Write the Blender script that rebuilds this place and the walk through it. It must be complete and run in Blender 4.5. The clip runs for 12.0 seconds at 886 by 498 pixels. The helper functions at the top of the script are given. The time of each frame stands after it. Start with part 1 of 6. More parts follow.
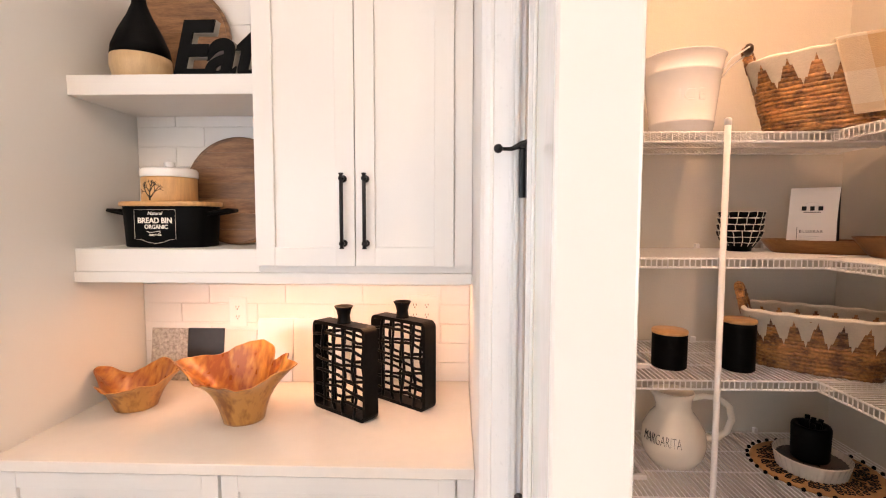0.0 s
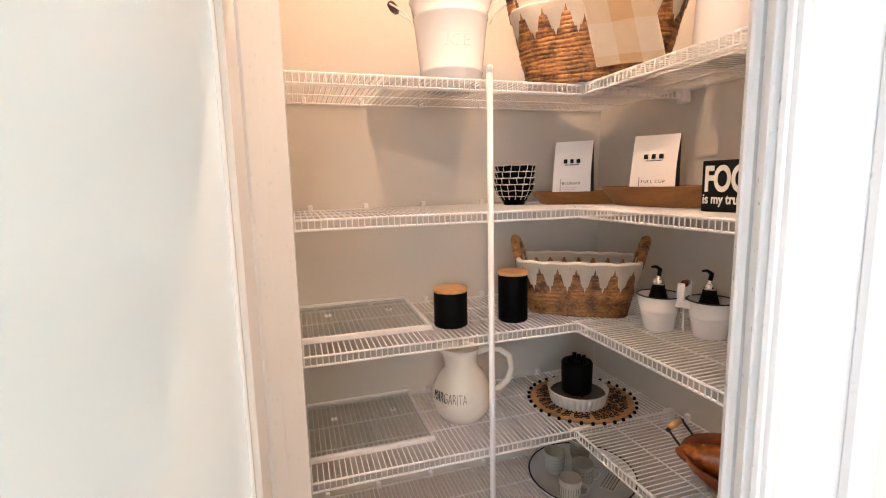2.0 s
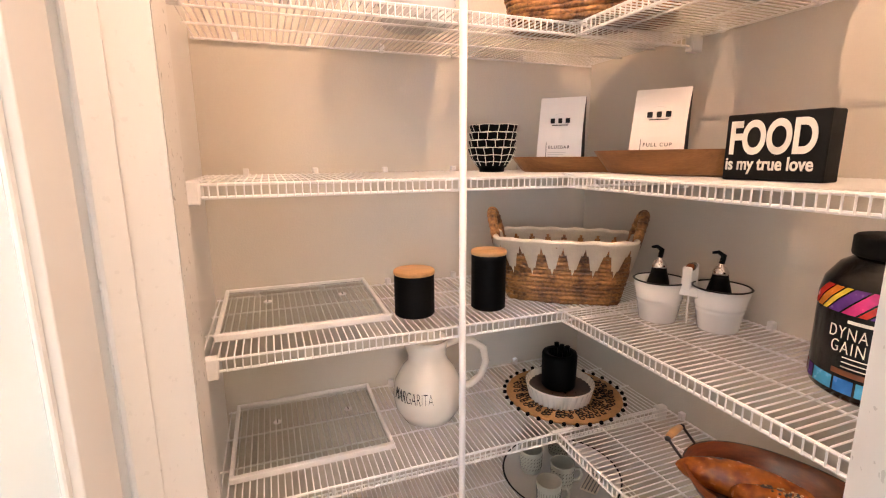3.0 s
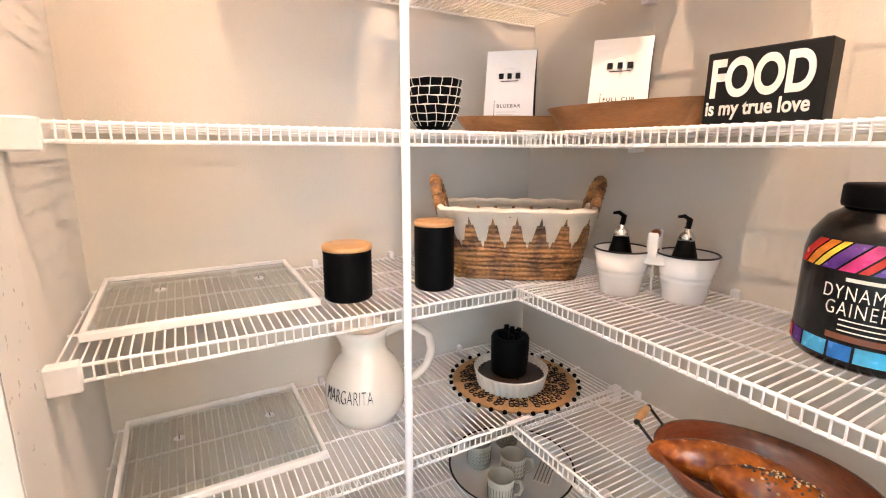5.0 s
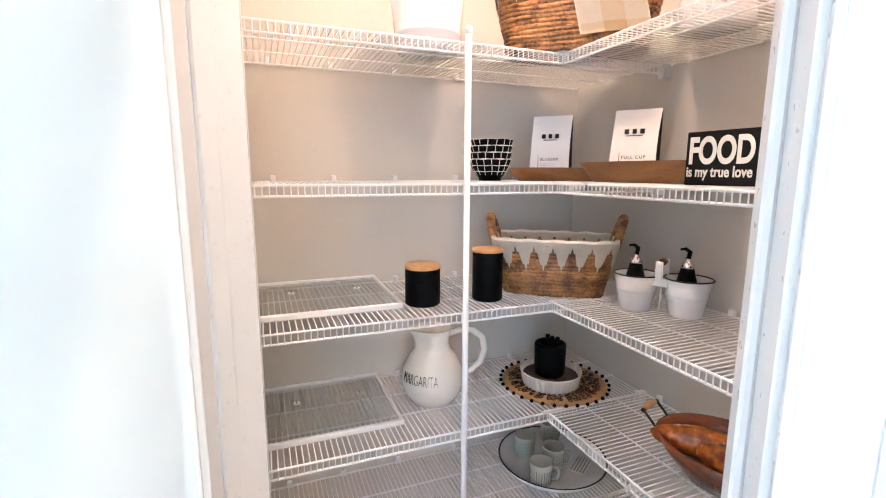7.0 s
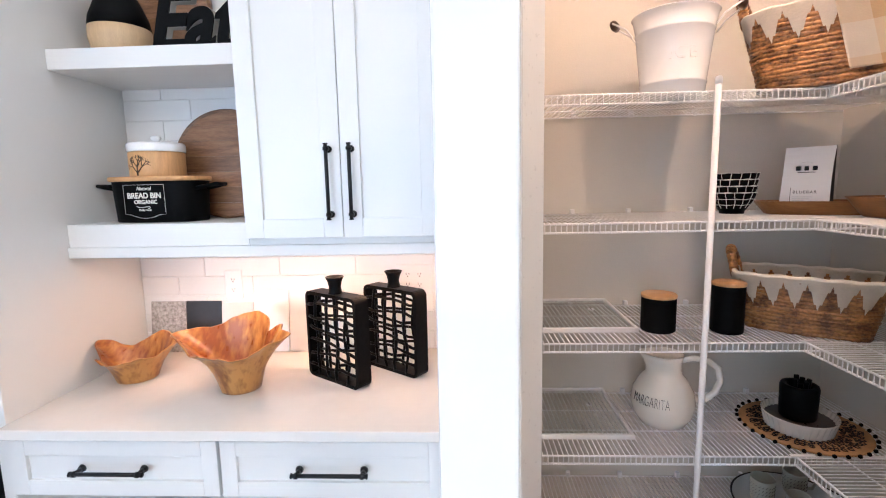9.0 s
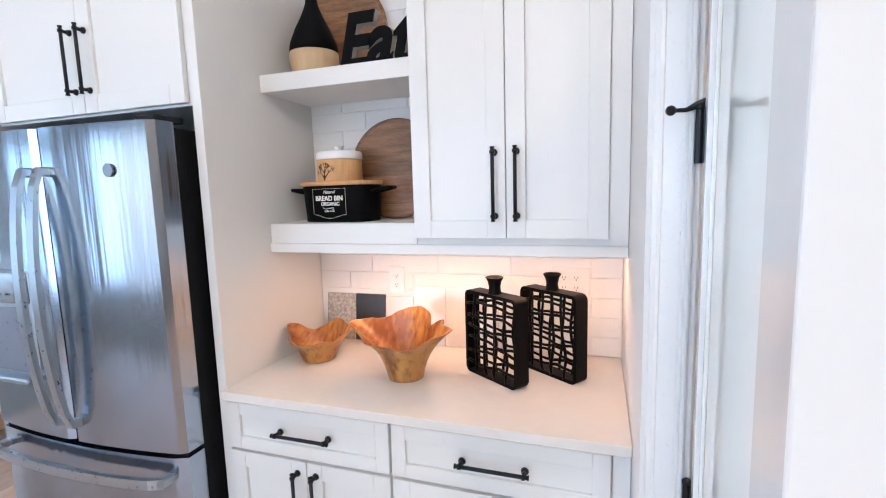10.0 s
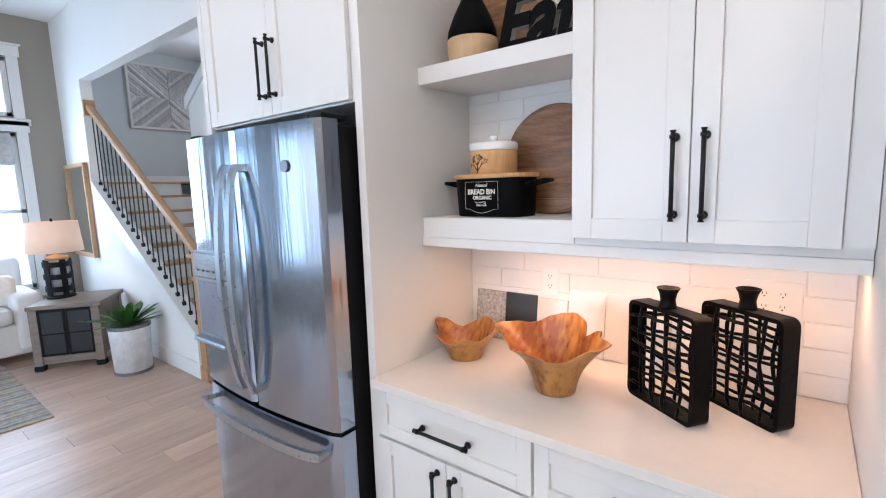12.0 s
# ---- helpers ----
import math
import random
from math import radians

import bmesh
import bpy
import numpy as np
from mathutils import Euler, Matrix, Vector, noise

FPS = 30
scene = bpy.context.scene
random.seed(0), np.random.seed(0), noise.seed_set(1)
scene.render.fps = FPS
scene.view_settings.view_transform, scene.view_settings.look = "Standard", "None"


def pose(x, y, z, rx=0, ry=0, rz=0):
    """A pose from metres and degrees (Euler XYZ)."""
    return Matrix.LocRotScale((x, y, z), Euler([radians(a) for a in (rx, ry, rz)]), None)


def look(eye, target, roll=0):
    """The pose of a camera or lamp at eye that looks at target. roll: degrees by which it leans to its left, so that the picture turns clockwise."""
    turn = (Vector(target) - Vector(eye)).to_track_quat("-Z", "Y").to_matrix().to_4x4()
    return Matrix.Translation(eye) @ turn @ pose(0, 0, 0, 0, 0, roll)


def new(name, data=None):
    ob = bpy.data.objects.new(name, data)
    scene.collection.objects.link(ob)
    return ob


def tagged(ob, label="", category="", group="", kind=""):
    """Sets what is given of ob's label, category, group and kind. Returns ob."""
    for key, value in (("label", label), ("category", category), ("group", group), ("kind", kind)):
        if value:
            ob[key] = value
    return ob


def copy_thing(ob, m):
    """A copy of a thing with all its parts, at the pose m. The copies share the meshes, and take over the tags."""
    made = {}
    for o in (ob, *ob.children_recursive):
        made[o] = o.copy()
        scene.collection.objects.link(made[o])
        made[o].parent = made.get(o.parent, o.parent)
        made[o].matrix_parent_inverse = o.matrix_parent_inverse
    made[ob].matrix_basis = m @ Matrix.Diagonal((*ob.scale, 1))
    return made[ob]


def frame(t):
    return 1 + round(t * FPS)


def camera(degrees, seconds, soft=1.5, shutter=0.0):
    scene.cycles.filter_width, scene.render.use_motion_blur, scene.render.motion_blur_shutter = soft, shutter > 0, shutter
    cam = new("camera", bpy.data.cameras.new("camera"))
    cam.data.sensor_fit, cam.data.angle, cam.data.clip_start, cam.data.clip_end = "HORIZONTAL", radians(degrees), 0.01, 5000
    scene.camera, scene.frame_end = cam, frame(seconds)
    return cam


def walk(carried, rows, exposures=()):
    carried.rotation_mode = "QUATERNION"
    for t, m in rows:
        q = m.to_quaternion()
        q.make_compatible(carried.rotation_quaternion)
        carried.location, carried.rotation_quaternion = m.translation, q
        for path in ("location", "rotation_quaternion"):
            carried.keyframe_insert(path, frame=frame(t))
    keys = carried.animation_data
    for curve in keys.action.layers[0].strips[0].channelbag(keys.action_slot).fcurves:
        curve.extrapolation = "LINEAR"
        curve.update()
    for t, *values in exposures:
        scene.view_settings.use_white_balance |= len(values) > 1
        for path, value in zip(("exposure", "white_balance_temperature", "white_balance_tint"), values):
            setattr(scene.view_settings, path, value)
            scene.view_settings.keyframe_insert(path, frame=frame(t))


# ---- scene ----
cam = camera(87.1, 12.0, 1.1)
PATH = [
    (0, (0.189, 0.182, 1.556), (0.128, 2.177, 1.424), 0.1),
    (0.5, (0.245, 0.161, 1.557), (0.296, 2.156, 1.419), -0.4),
    (1, (0.293, 0.186, 1.554), (0.59, 2.157, 1.382), -1.0),
    (1.5, (0.349, 0.206, 1.548), (0.834, 2.134, 1.323), -1.4),
    (2, (0.421, 0.32, 1.526), (1.015, 2.209, 1.246), -1.3),
    (2.5, (0.476, 0.435, 1.511), (1.117, 2.299, 1.175), -0.7),
    (3, (0.526, 0.537, 1.491), (1.209, 2.376, 1.102), -0.3),
    (3.5, (0.553, 0.619, 1.45), (1.342, 2.411, 1.044), 0.1),
    (5.3, (0.559, 0.7, 1.407), (1.525, 2.401, 0.988), 0.3),
    (5.5, (0.557, 0.677, 1.411), (1.488, 2.398, 0.995), 0.3),
    (6, (0.53, 0.596, 1.428), (1.381, 2.362, 1.031), 0.6),
    (6.5, (0.482, 0.485, 1.451), (1.263, 2.29, 1.087), 0.5),
    (8.5, (0.288, 0.213, 1.532), (0.548, 2.18, 1.285), -0.9),
    (9, (0.248, 0.185, 1.555), (0.157, 2.165, 1.291), -1.2),
    (9.5, (0.198, 0.174, 1.563), (-0.212, 2.114, 1.3), -1.3),
    (10, (0.15, 0.161, 1.56), (-0.483, 2.042, 1.315), -1.7),
    (10.5, (0.096, 0.158, 1.565), (-0.696, 1.979, 1.325), -2.0),
    (11, (0.088, 0.166, 1.564), (-0.862, 1.911, 1.339), -2.2),
    (11.5, (0.101, 0.21, 1.574), (-1.011, 1.856, 1.339), -2.2),
    (12, (0.115, 0.287, 1.568), (-1.11, 1.845, 1.305), -1.8),
]
EXPOSURES = [(0.0, -0.52, 8000, 26), (1.0, -0.45, 7800, 25), (1.5, -0.34, 7500, 23), (2.0, -0.14, 6700, 17), (2.5, 0.02, 6900, 19), (3.0, 0.16, 7000, 21), (3.7, 0.40, 7400, 23), (5.3, 0.74, 6050, 12), (6.0, 0.64, 5850, 12), (6.5, 0.50, 5550, 11), (8.4, -0.25, 5700, 14), (9.0, -0.38, 5700, 14), (9.5, -0.49, 5900, 16), (10.5, -0.62, 6050, 17), (12.0, -0.66, 6100, 17)]
walk(cam, [(t, look(eye, target, roll)) for t, eye, target, roll in PATH], EXPOSURES)

# ---- world and lights ----
world = bpy.data.worlds.new("sky")
scene.world = world
world.use_nodes = True
wn = world.node_tree
sky = wn.nodes.new("ShaderNodeTexSky")
sky.sky_type, sky.sun_disc = "NISHITA", False
sky.sun_elevation, sky.sun_rotation = radians(38), radians(200)
wn.links.new(sky.outputs[0], wn.nodes["Background"].inputs[0])
wn.nodes["Background"].inputs[1].default_value = 0.12


def lamp(name, kind, energy, colour, m, size=0.1, size_y=None, spread=None, label=""):
    data = bpy.data.lights.new(name, kind)
    data.energy, data.color = energy, colour
    if kind == "AREA":
        data.size = size
        if size_y:
            data.shape, data.size_y = "RECTANGLE", size_y
        if spread:
            data.spread = radians(spread)
    elif kind == "SUN":
        data.angle = size
    else:
        data.shadow_soft_size = size
    ob = new(name, data)
    ob.matrix_world = m
    return ob


lamp("sun", "SUN", 2.5, (1, 0.95, 0.88), look((0, 0, 10), (1.2, 4.5, 0)), radians(0.6))
# daylight in the openings of the window walls, except the landing fill
lamp("daylight_south", "AREA", 58, (0.78, 0.9, 1.0), pose(-1.8, -3.9, 1.55, 90, 0, 0), 3.0, 1.9)
lamp("daylight_east", "AREA", 55, (0.86, 0.98, 0.95), pose(3.05, -1.6, 1.5, 90, 0, 90), 1.5, 1.6)
# lamp in an opening added out of view, to brighten the fridge reflection
lamp("daylight_patio", "AREA", 48, (0.70, 0.86, 1.0), pose(-5.3, -3.9, 1.4, 90, 0, 0), 3.0, 2.3)
lamp("daylight_west", "AREA", 95, (0.62, 0.82, 1.0), pose(-6.83, 0.84, 1.6, 90, 0, -90), 1.4, 1.6)
# fill added in front of the closed stairwell wall, which has no window
lamp("daylight_landing", "AREA", 30, (0.8, 0.9, 1.0), pose(-5.6, 4.0, 3.2, 90, 0, 180), 1.6, 0.6)
# electric light; ceiling cans and pendants are added out of view
CAN_Z = 3.6
lamp("pantry_bulb", "POINT", 48, (1.0, 0.67, 0.45), pose(0.96, 1.08, 2.67), 0.003)
# cans added above the view to fill the cabinet fronts
for cx, cy in ((-0.55, 0.35), (-2.2, 0.2), (0.9, -1.6)):
    lamp("ceiling_can", "AREA", 16, (1.0, 0.95, 0.88), pose(cx, cy, CAN_Z - 0.012), 0.14)
# first point set from the shelf shadows, second added to fill the nook
for px, py, watts in ((0.05, -2.6, 115), (1.25, -1.75, 110)):
    lamp("kitchen_pendant", "POINT", watts, (1.0, 0.84, 0.66), pose(px, py, 3.25), 0.008)
lamp("under_cabinet_strip", "AREA", 6.0, (1.0, 0.55, 0.31), pose(-0.3, 1.74, 1.338), 1.0, 0.03)


# ---- materials ----
def mat(name, base, rough=0.5, metal=0.0, vary=0.08, scale=6.0, bump=0.0, fine=60.0, stretch=(1, 1, 1), coat=0.0, second=None, emit=0.0, rough_vary=0.08, random=0.0, spec=0.5, edge=0.2):
    m = bpy.data.materials.new(name)
    m.use_nodes = True
    nt = m.node_tree
    bs = nt.nodes["Principled BSDF"]
    bs.inputs["Roughness"].default_value, bs.inputs["Metallic"].default_value = rough, metal
    bs.inputs["Coat Weight"].default_value, bs.inputs["Specular IOR Level"].default_value = coat, spec
    tc, mp = nt.nodes.new("ShaderNodeTexCoord"), nt.nodes.new("ShaderNodeMapping")
    mp.inputs["Scale"].default_value = stretch
    nt.links.new(tc.outputs["Object"], mp.inputs[0])
    big, small = nt.nodes.new("ShaderNodeTexNoise"), nt.nodes.new("ShaderNodeTexNoise")
    big.inputs["Scale"].default_value, small.inputs["Scale"].default_value = scale, fine
    big.inputs["Detail"].default_value, small.inputs["Detail"].default_value = 3, 4
    for n in (big, small):
        nt.links.new(mp.outputs[0], n.inputs[0])
    ramp = nt.nodes.new("ShaderNodeMix")
    ramp.data_type = "RGBA"
    lo = tuple(c * (1 - vary) for c in base) if second is None else second
    hi = tuple(min(1, c * (1 + vary)) for c in base) if second is None else base
    ramp.inputs[6].default_value, ramp.inputs[7].default_value = (*lo, 1), (*hi, 1)
    mixf = nt.nodes.new("ShaderNodeMath")
    mixf.operation = "MULTIPLY_ADD"
    mixf.inputs[1].default_value = 0.65
    nt.links.new(big.outputs[0], mixf.inputs[0])
    half = nt.nodes.new("ShaderNodeMath")
    half.operation = "MULTIPLY"
    half.inputs[1].default_value = 0.35
    nt.links.new(small.outputs[0], half.inputs[0])
    nt.links.new(half.outputs[0], mixf.inputs[2])
    mr = nt.nodes.new("ShaderNodeMapRange")
    mr.inputs[1].default_value, mr.inputs[2].default_value = 0.5 - edge, 0.5 + edge
    nt.links.new(mixf.outputs[0], mr.inputs[0])
    nt.links.new(mr.outputs[0], ramp.inputs[0])
    out = ramp.outputs[2]
    if random:
        info, hsv, rr = nt.nodes.new("ShaderNodeObjectInfo"), nt.nodes.new("ShaderNodeHueSaturation"), nt.nodes.new("ShaderNodeMapRange")
        rr.inputs[3].default_value, rr.inputs[4].default_value = 1 - random, 1 + random
        nt.links.new(info.outputs["Random"], rr.inputs[0])
        nt.links.new(rr.outputs[0], hsv.inputs["Value"])
        nt.links.new(out, hsv.inputs["Color"])
        out = hsv.outputs[0]
    nt.links.new(out, bs.inputs["Base Color"])
    rv = nt.nodes.new("ShaderNodeMapRange")
    rv.inputs[3].default_value, rv.inputs[4].default_value = max(0.02, rough - rough_vary), min(1, rough + rough_vary)
    nt.links.new(small.outputs[0], rv.inputs[0])
    nt.links.new(rv.outputs[0], bs.inputs["Roughness"])
    if bump:
        bp = nt.nodes.new("ShaderNodeBump")
        bp.inputs["Strength"].default_value, bp.inputs["Distance"].default_value = min(1, bump), 0.002 if metal < 1 else 0.006
        nt.links.new(small.outputs[0], bp.inputs["Height"])
        nt.links.new(bp.outputs[0], bs.inputs["Normal"])
    if emit:
        bs.inputs["Emission Color"].default_value, bs.inputs["Emission Strength"].default_value = (*base, 1), emit
    return m


def glass_mat(name, tint=(1, 1, 1), rough=0.0):
    m = bpy.data.materials.new(name)
    m.use_nodes = True
    bs = m.node_tree.nodes["Principled BSDF"]
    bs.inputs["Base Color"].default_value, bs.inputs["Roughness"].default_value = (*tint, 1), rough
    bs.inputs["Transmission Weight"].default_value, bs.inputs["IOR"].default_value = 1, 1.45
    return m


M_WALL = mat("wall_paint", (0.74, 0.735, 0.715), 0.75, vary=0.015, scale=2, bump=0.25, fine=260)
M_PANTRY = mat("greige_wall_paint", (0.60, 0.565, 0.50), 0.7, vary=0.02, scale=2, bump=0.3, fine=240)
M_TAUPE = mat("taupe_wall_paint", (0.30, 0.27, 0.235), 0.75, vary=0.02, scale=2, bump=0.2, fine=240)
M_CEIL = mat("ceiling_paint", (0.82, 0.82, 0.81), 0.85, vary=0.01, bump=0.2, fine=200)
M_TRIM = mat("white_trim_enamel", (0.71, 0.71, 0.70), 0.3, vary=0.01, scale=3, bump=0.04, fine=90)
M_DOOR = mat("white_gloss_door_enamel", (0.71, 0.71, 0.70), 0.13, vary=0.008, scale=3, rough_vary=0.03)
M_CAB = mat("white_cabinet_lacquer", (0.70, 0.695, 0.675), 0.32, vary=0.012, scale=4, bump=0.03, fine=120)
M_QUARTZ = mat("white_quartz", (0.68, 0.645, 0.60), 0.07, vary=0.02, scale=30, fine=260, rough_vary=0.04)
M_TILE = mat("white_glazed_tile", (0.80, 0.79, 0.77), 0.14, vary=0.015, scale=8, bump=0.08, fine=14, random=0.02)
M_GROUT = mat("pale_grout", (0.79, 0.775, 0.75), 0.9, vary=0.03, fine=300, bump=0.3)
M_BLACKM = mat("matte_black_metal", (0.007, 0.007, 0.008), 0.4, 0.0, vary=0.2, scale=20, bump=0.05, spec=0.3)
M_BLACK = mat("matte_black_ceramic", (0.0022, 0.0022, 0.0024), 0.55, vary=0.2, scale=14, bump=0.08, fine=160, spec=0.07)
M_VASE = mat("black_cast_resin", (0.003, 0.0027, 0.0025), 0.4, vary=0.2, scale=14, bump=0.35, fine=50, spec=0.08)
M_WIRE = mat("white_vinyl_coated_wire", (0.82, 0.81, 0.80), 0.35, vary=0.02)
M_PLASTIC = mat("white_plastic", (0.78, 0.77, 0.76), 0.4, vary=0.02)
M_ENAMEL = mat("white_enamel", (0.80, 0.79, 0.775), 0.17, vary=0.012, scale=9, rough_vary=0.04)
M_CERAM = mat("cream_glazed_ceramic", (0.74, 0.69, 0.61), 0.16, vary=0.03, scale=10, rough_vary=0.05)
M_BAMBOO = mat("bamboo_lid_wood", (0.56, 0.31, 0.13), 0.45, vary=0.2, scale=9, stretch=(1, 12, 1), bump=0.1)
M_ACACIA = mat("acacia_wood", (0.27, 0.135, 0.06), 0.4, vary=0.4, scale=7, stretch=(1.2, 1, 9), bump=0.15, second=(0.10, 0.045, 0.02), edge=0.12)
M_TEAK = mat("carved_teak_root_wood", (0.46, 0.22, 0.062), 0.34, scale=8, stretch=(1.5, 1.5, 0.5), bump=0.35, fine=45, second=(0.20, 0.068, 0.018), edge=0.07)
M_TEAKIN = mat("polished_teak_hollow", (0.52, 0.235, 0.05), 0.3, scale=5, stretch=(1.8, 0.7, 0.6), bump=0.2, fine=40, second=(0.23, 0.06, 0.011), edge=0.09)
M_OAK = mat("pale_oak_wood", (0.52, 0.36, 0.20), 0.45, vary=0.15, scale=6, stretch=(8, 8, 0.7), bump=0.12)
M_HANDRAIL = mat("oak_handrail", (0.42, 0.24, 0.12), 0.35, vary=0.2, scale=6, stretch=(1, 9, 9), bump=0.1)
M_STEEL = mat("brushed_stainless_steel", (0.37, 0.42, 0.49), 0.15, 1.0, vary=0.04, scale=3, fine=4, stretch=(1.9, 1.9, 0.10), bump=0.9, rough_vary=0.03)
M_STEELH = mat("satin_steel_handle", (0.42, 0.44, 0.47), 0.3, 1.0, vary=0.04, scale=3)
M_DARK = mat("dark_cabinet_gap", (0.006, 0.006, 0.007), 0.6, vary=0.1, spec=0.2)
M_FLOOR = mat("light_oak_plank", (0.58, 0.42, 0.33), 0.36, vary=0.2, scale=3, stretch=(4.5, 0.6, 1), bump=0.2, fine=40, random=0.16, second=(0.37, 0.235, 0.17), edge=0.24)
M_PAPER = mat("white_paper_bag", (0.80, 0.79, 0.78), 0.55, vary=0.02, scale=12, bump=0.25, fine=22)
M_INK = mat("black_ink", (0.008, 0.008, 0.009), 0.6, vary=0.1, spec=0.2)
M_INKW = mat("white_paint_lettering", (0.80, 0.78, 0.70), 0.6, vary=0.06, scale=40)
M_ROPE = mat("woven_banana_leaf", (0.46, 0.215, 0.07), 0.45, scale=30, bump=0.9, fine=120, second=(0.085, 0.03, 0.010), random=0.25, edge=0.13)
M_COTTON = mat("cream_cotton_cord", (0.74, 0.68, 0.58), 0.9, vary=0.07, scale=30, bump=0.6, fine=160)
M_GRANITE = mat("speckled_granite", (0.62, 0.59, 0.55), 0.25, scale=90, fine=240, second=(0.20, 0.18, 0.165))
M_SLATE = mat("dark_grey_sample", (0.024, 0.024, 0.026), 0.4, vary=0.15, scale=40)
M_FROST = glass_mat("frosted_glass", (0.90, 0.95, 0.93), 0.62)
M_FROST.node_tree.nodes["Principled BSDF"].inputs["Transmission Weight"].default_value = 0.55
M_FROST.node_tree.nodes["Principled BSDF"].inputs["Coat Weight"].default_value = 0.8
M_WALNUT = mat("walnut_bowl_wood", (0.20, 0.05, 0.015), 0.22, vary=0.3, scale=5, stretch=(1, 0.5, 3), second=(0.075, 0.018, 0.007), bump=0.1, coat=0.25, edge=0.14)


# ---- geometry helpers ----
def thing(name, loc=(0, 0, 0), rz=0.0, label="", category="", group="", kind=""):
    ob = new(name)
    ob.empty_display_size = 0.02
    ob.matrix_world = pose(*loc, 0, 0, rz)
    return tagged(ob, label, category, group, kind)


def part(name, bm, material, parent=None, label="", smooth=False, kind=""):
    me = bpy.data.meshes.new(name)
    if smooth:
        for f in bm.faces:
            f.smooth = True
    bm.to_mesh(me)
    bm.free()
    for m in material if isinstance(material, (list, tuple)) else (material,):
        me.materials.append(m)
    ob = new(name, me)
    if parent is not None:
        ob.parent = parent
    return tagged(ob, label, kind=kind)


def share(ob, loc, rot=(0, 0, 0)):
    """One more piece on the mesh of ob, under the same parent."""
    o = new(ob.name.split(".")[0], ob.data)
    o.parent = ob.parent
    o.location, o.rotation_euler = loc, rot
    return o


def box(x0, x1, y0, y1, z0, z1, bevel=0.0, seg=1, bm=None):
    own = bm is None
    b = bmesh.new()
    bmesh.ops.create_cube(b, size=1)
    bmesh.ops.scale(b, vec=(x1 - x0, y1 - y0, z1 - z0), verts=b.verts)
    bmesh.ops.translate(b, vec=((x0 + x1) / 2, (y0 + y1) / 2, (z0 + z1) / 2), verts=b.verts)
    if bevel:
        bmesh.ops.bevel(b, geom=b.edges[:], offset=bevel, segments=seg, profile=0.5, affect="EDGES")
    if own:
        return b
    return merge(bm, b)


def merge(bm, other, m=None):
    if m is not None:
        bmesh.ops.transform(other, matrix=m, verts=other.verts)
    tmp = bpy.data.meshes.new("tmp")
    other.to_mesh(tmp)
    other.free()
    bm.from_mesh(tmp)
    bpy.data.meshes.remove(tmp)
    return bm


def lathe(profile, seg=32, ripple=None, sx=1.0, sy=1.0):
    """Turn a profile of (radius, z) round the z axis."""
    b = bmesh.new()
    rings = []
    for r, z in profile:
        ring = []
        for i in range(seg):
            a = 2 * math.pi * i / seg
            k = r * (ripple(a, z) if ripple else 1)
            ring.append(b.verts.new((k * math.cos(a) * sx, k * math.sin(a) * sy, z)))
        rings.append(ring)
    for lo, hi in zip(rings, rings[1:]):
        for i in range(seg):
            b.faces.new((lo[i], lo[(i + 1) % seg], hi[(i + 1) % seg], hi[i]))
    ring_shaped = profile[0] == profile[-1]
    if profile[0][0] > 1e-4 and not ring_shaped:
        b.faces.new(rings[0][::-1])
    if profile[-1][0] > 1e-4 and not ring_shaped:
        b.faces.new(rings[-1])
    bmesh.ops.remove_doubles(b, verts=b.verts, dist=1e-5)
    return b


def tube(points, r, seg=8, closed=False, bm=None):
    b = bm if bm is not None else bmesh.new()
    pts = [Vector(p) for p in points]
    n = len(pts)
    rings, up = [], None
    for i, p in enumerate(pts):
        if closed:
            d = (pts[(i + 1) % n] - pts[i - 1]).normalized()
        else:
            d = (pts[min(i + 1, n - 1)] - pts[max(i - 1, 0)]).normalized()
        if up is None:
            up = d.orthogonal().normalized()
        up = (up - d * up.dot(d)).normalized()
        side = d.cross(up)
        rr = r[i] if isinstance(r, (list, tuple)) else r
        rings.append([b.verts.new(p + (up * math.cos(2 * math.pi * k / seg) + side * math.sin(2 * math.pi * k / seg)) * rr) for k in range(seg)])
    for i in range(n if closed else n - 1):
        lo, hi = rings[i], rings[(i + 1) % n]
        for k in range(seg):
            b.faces.new((lo[k], lo[(k + 1) % seg], hi[(k + 1) % seg], hi[k]))
    if not closed:
        b.faces.new(rings[0][::-1])
        b.faces.new(rings[-1])
    return b


def prism(poly, axis, lo, hi):
    """A polygon of two coordinates, extruded along axis from lo to hi."""
    b = bmesh.new()
    put = {"x": lambda p, v: (v, p[0], p[1]), "y": lambda p, v: (p[0], v, p[1]), "z": lambda p, v: (p[0], p[1], v)}[axis]
    a = [b.verts.new(put(p, lo)) for p in poly]
    c = [b.verts.new(put(p, hi)) for p in poly]
    b.faces.new(a)
    b.faces.new(c[::-1])
    for i in range(len(poly)):
        j = (i + 1) % len(poly)
        b.faces.new((a[j], a[i], c[i], c[j]))
    bmesh.ops.recalc_face_normals(b, faces=b.faces)
    return b


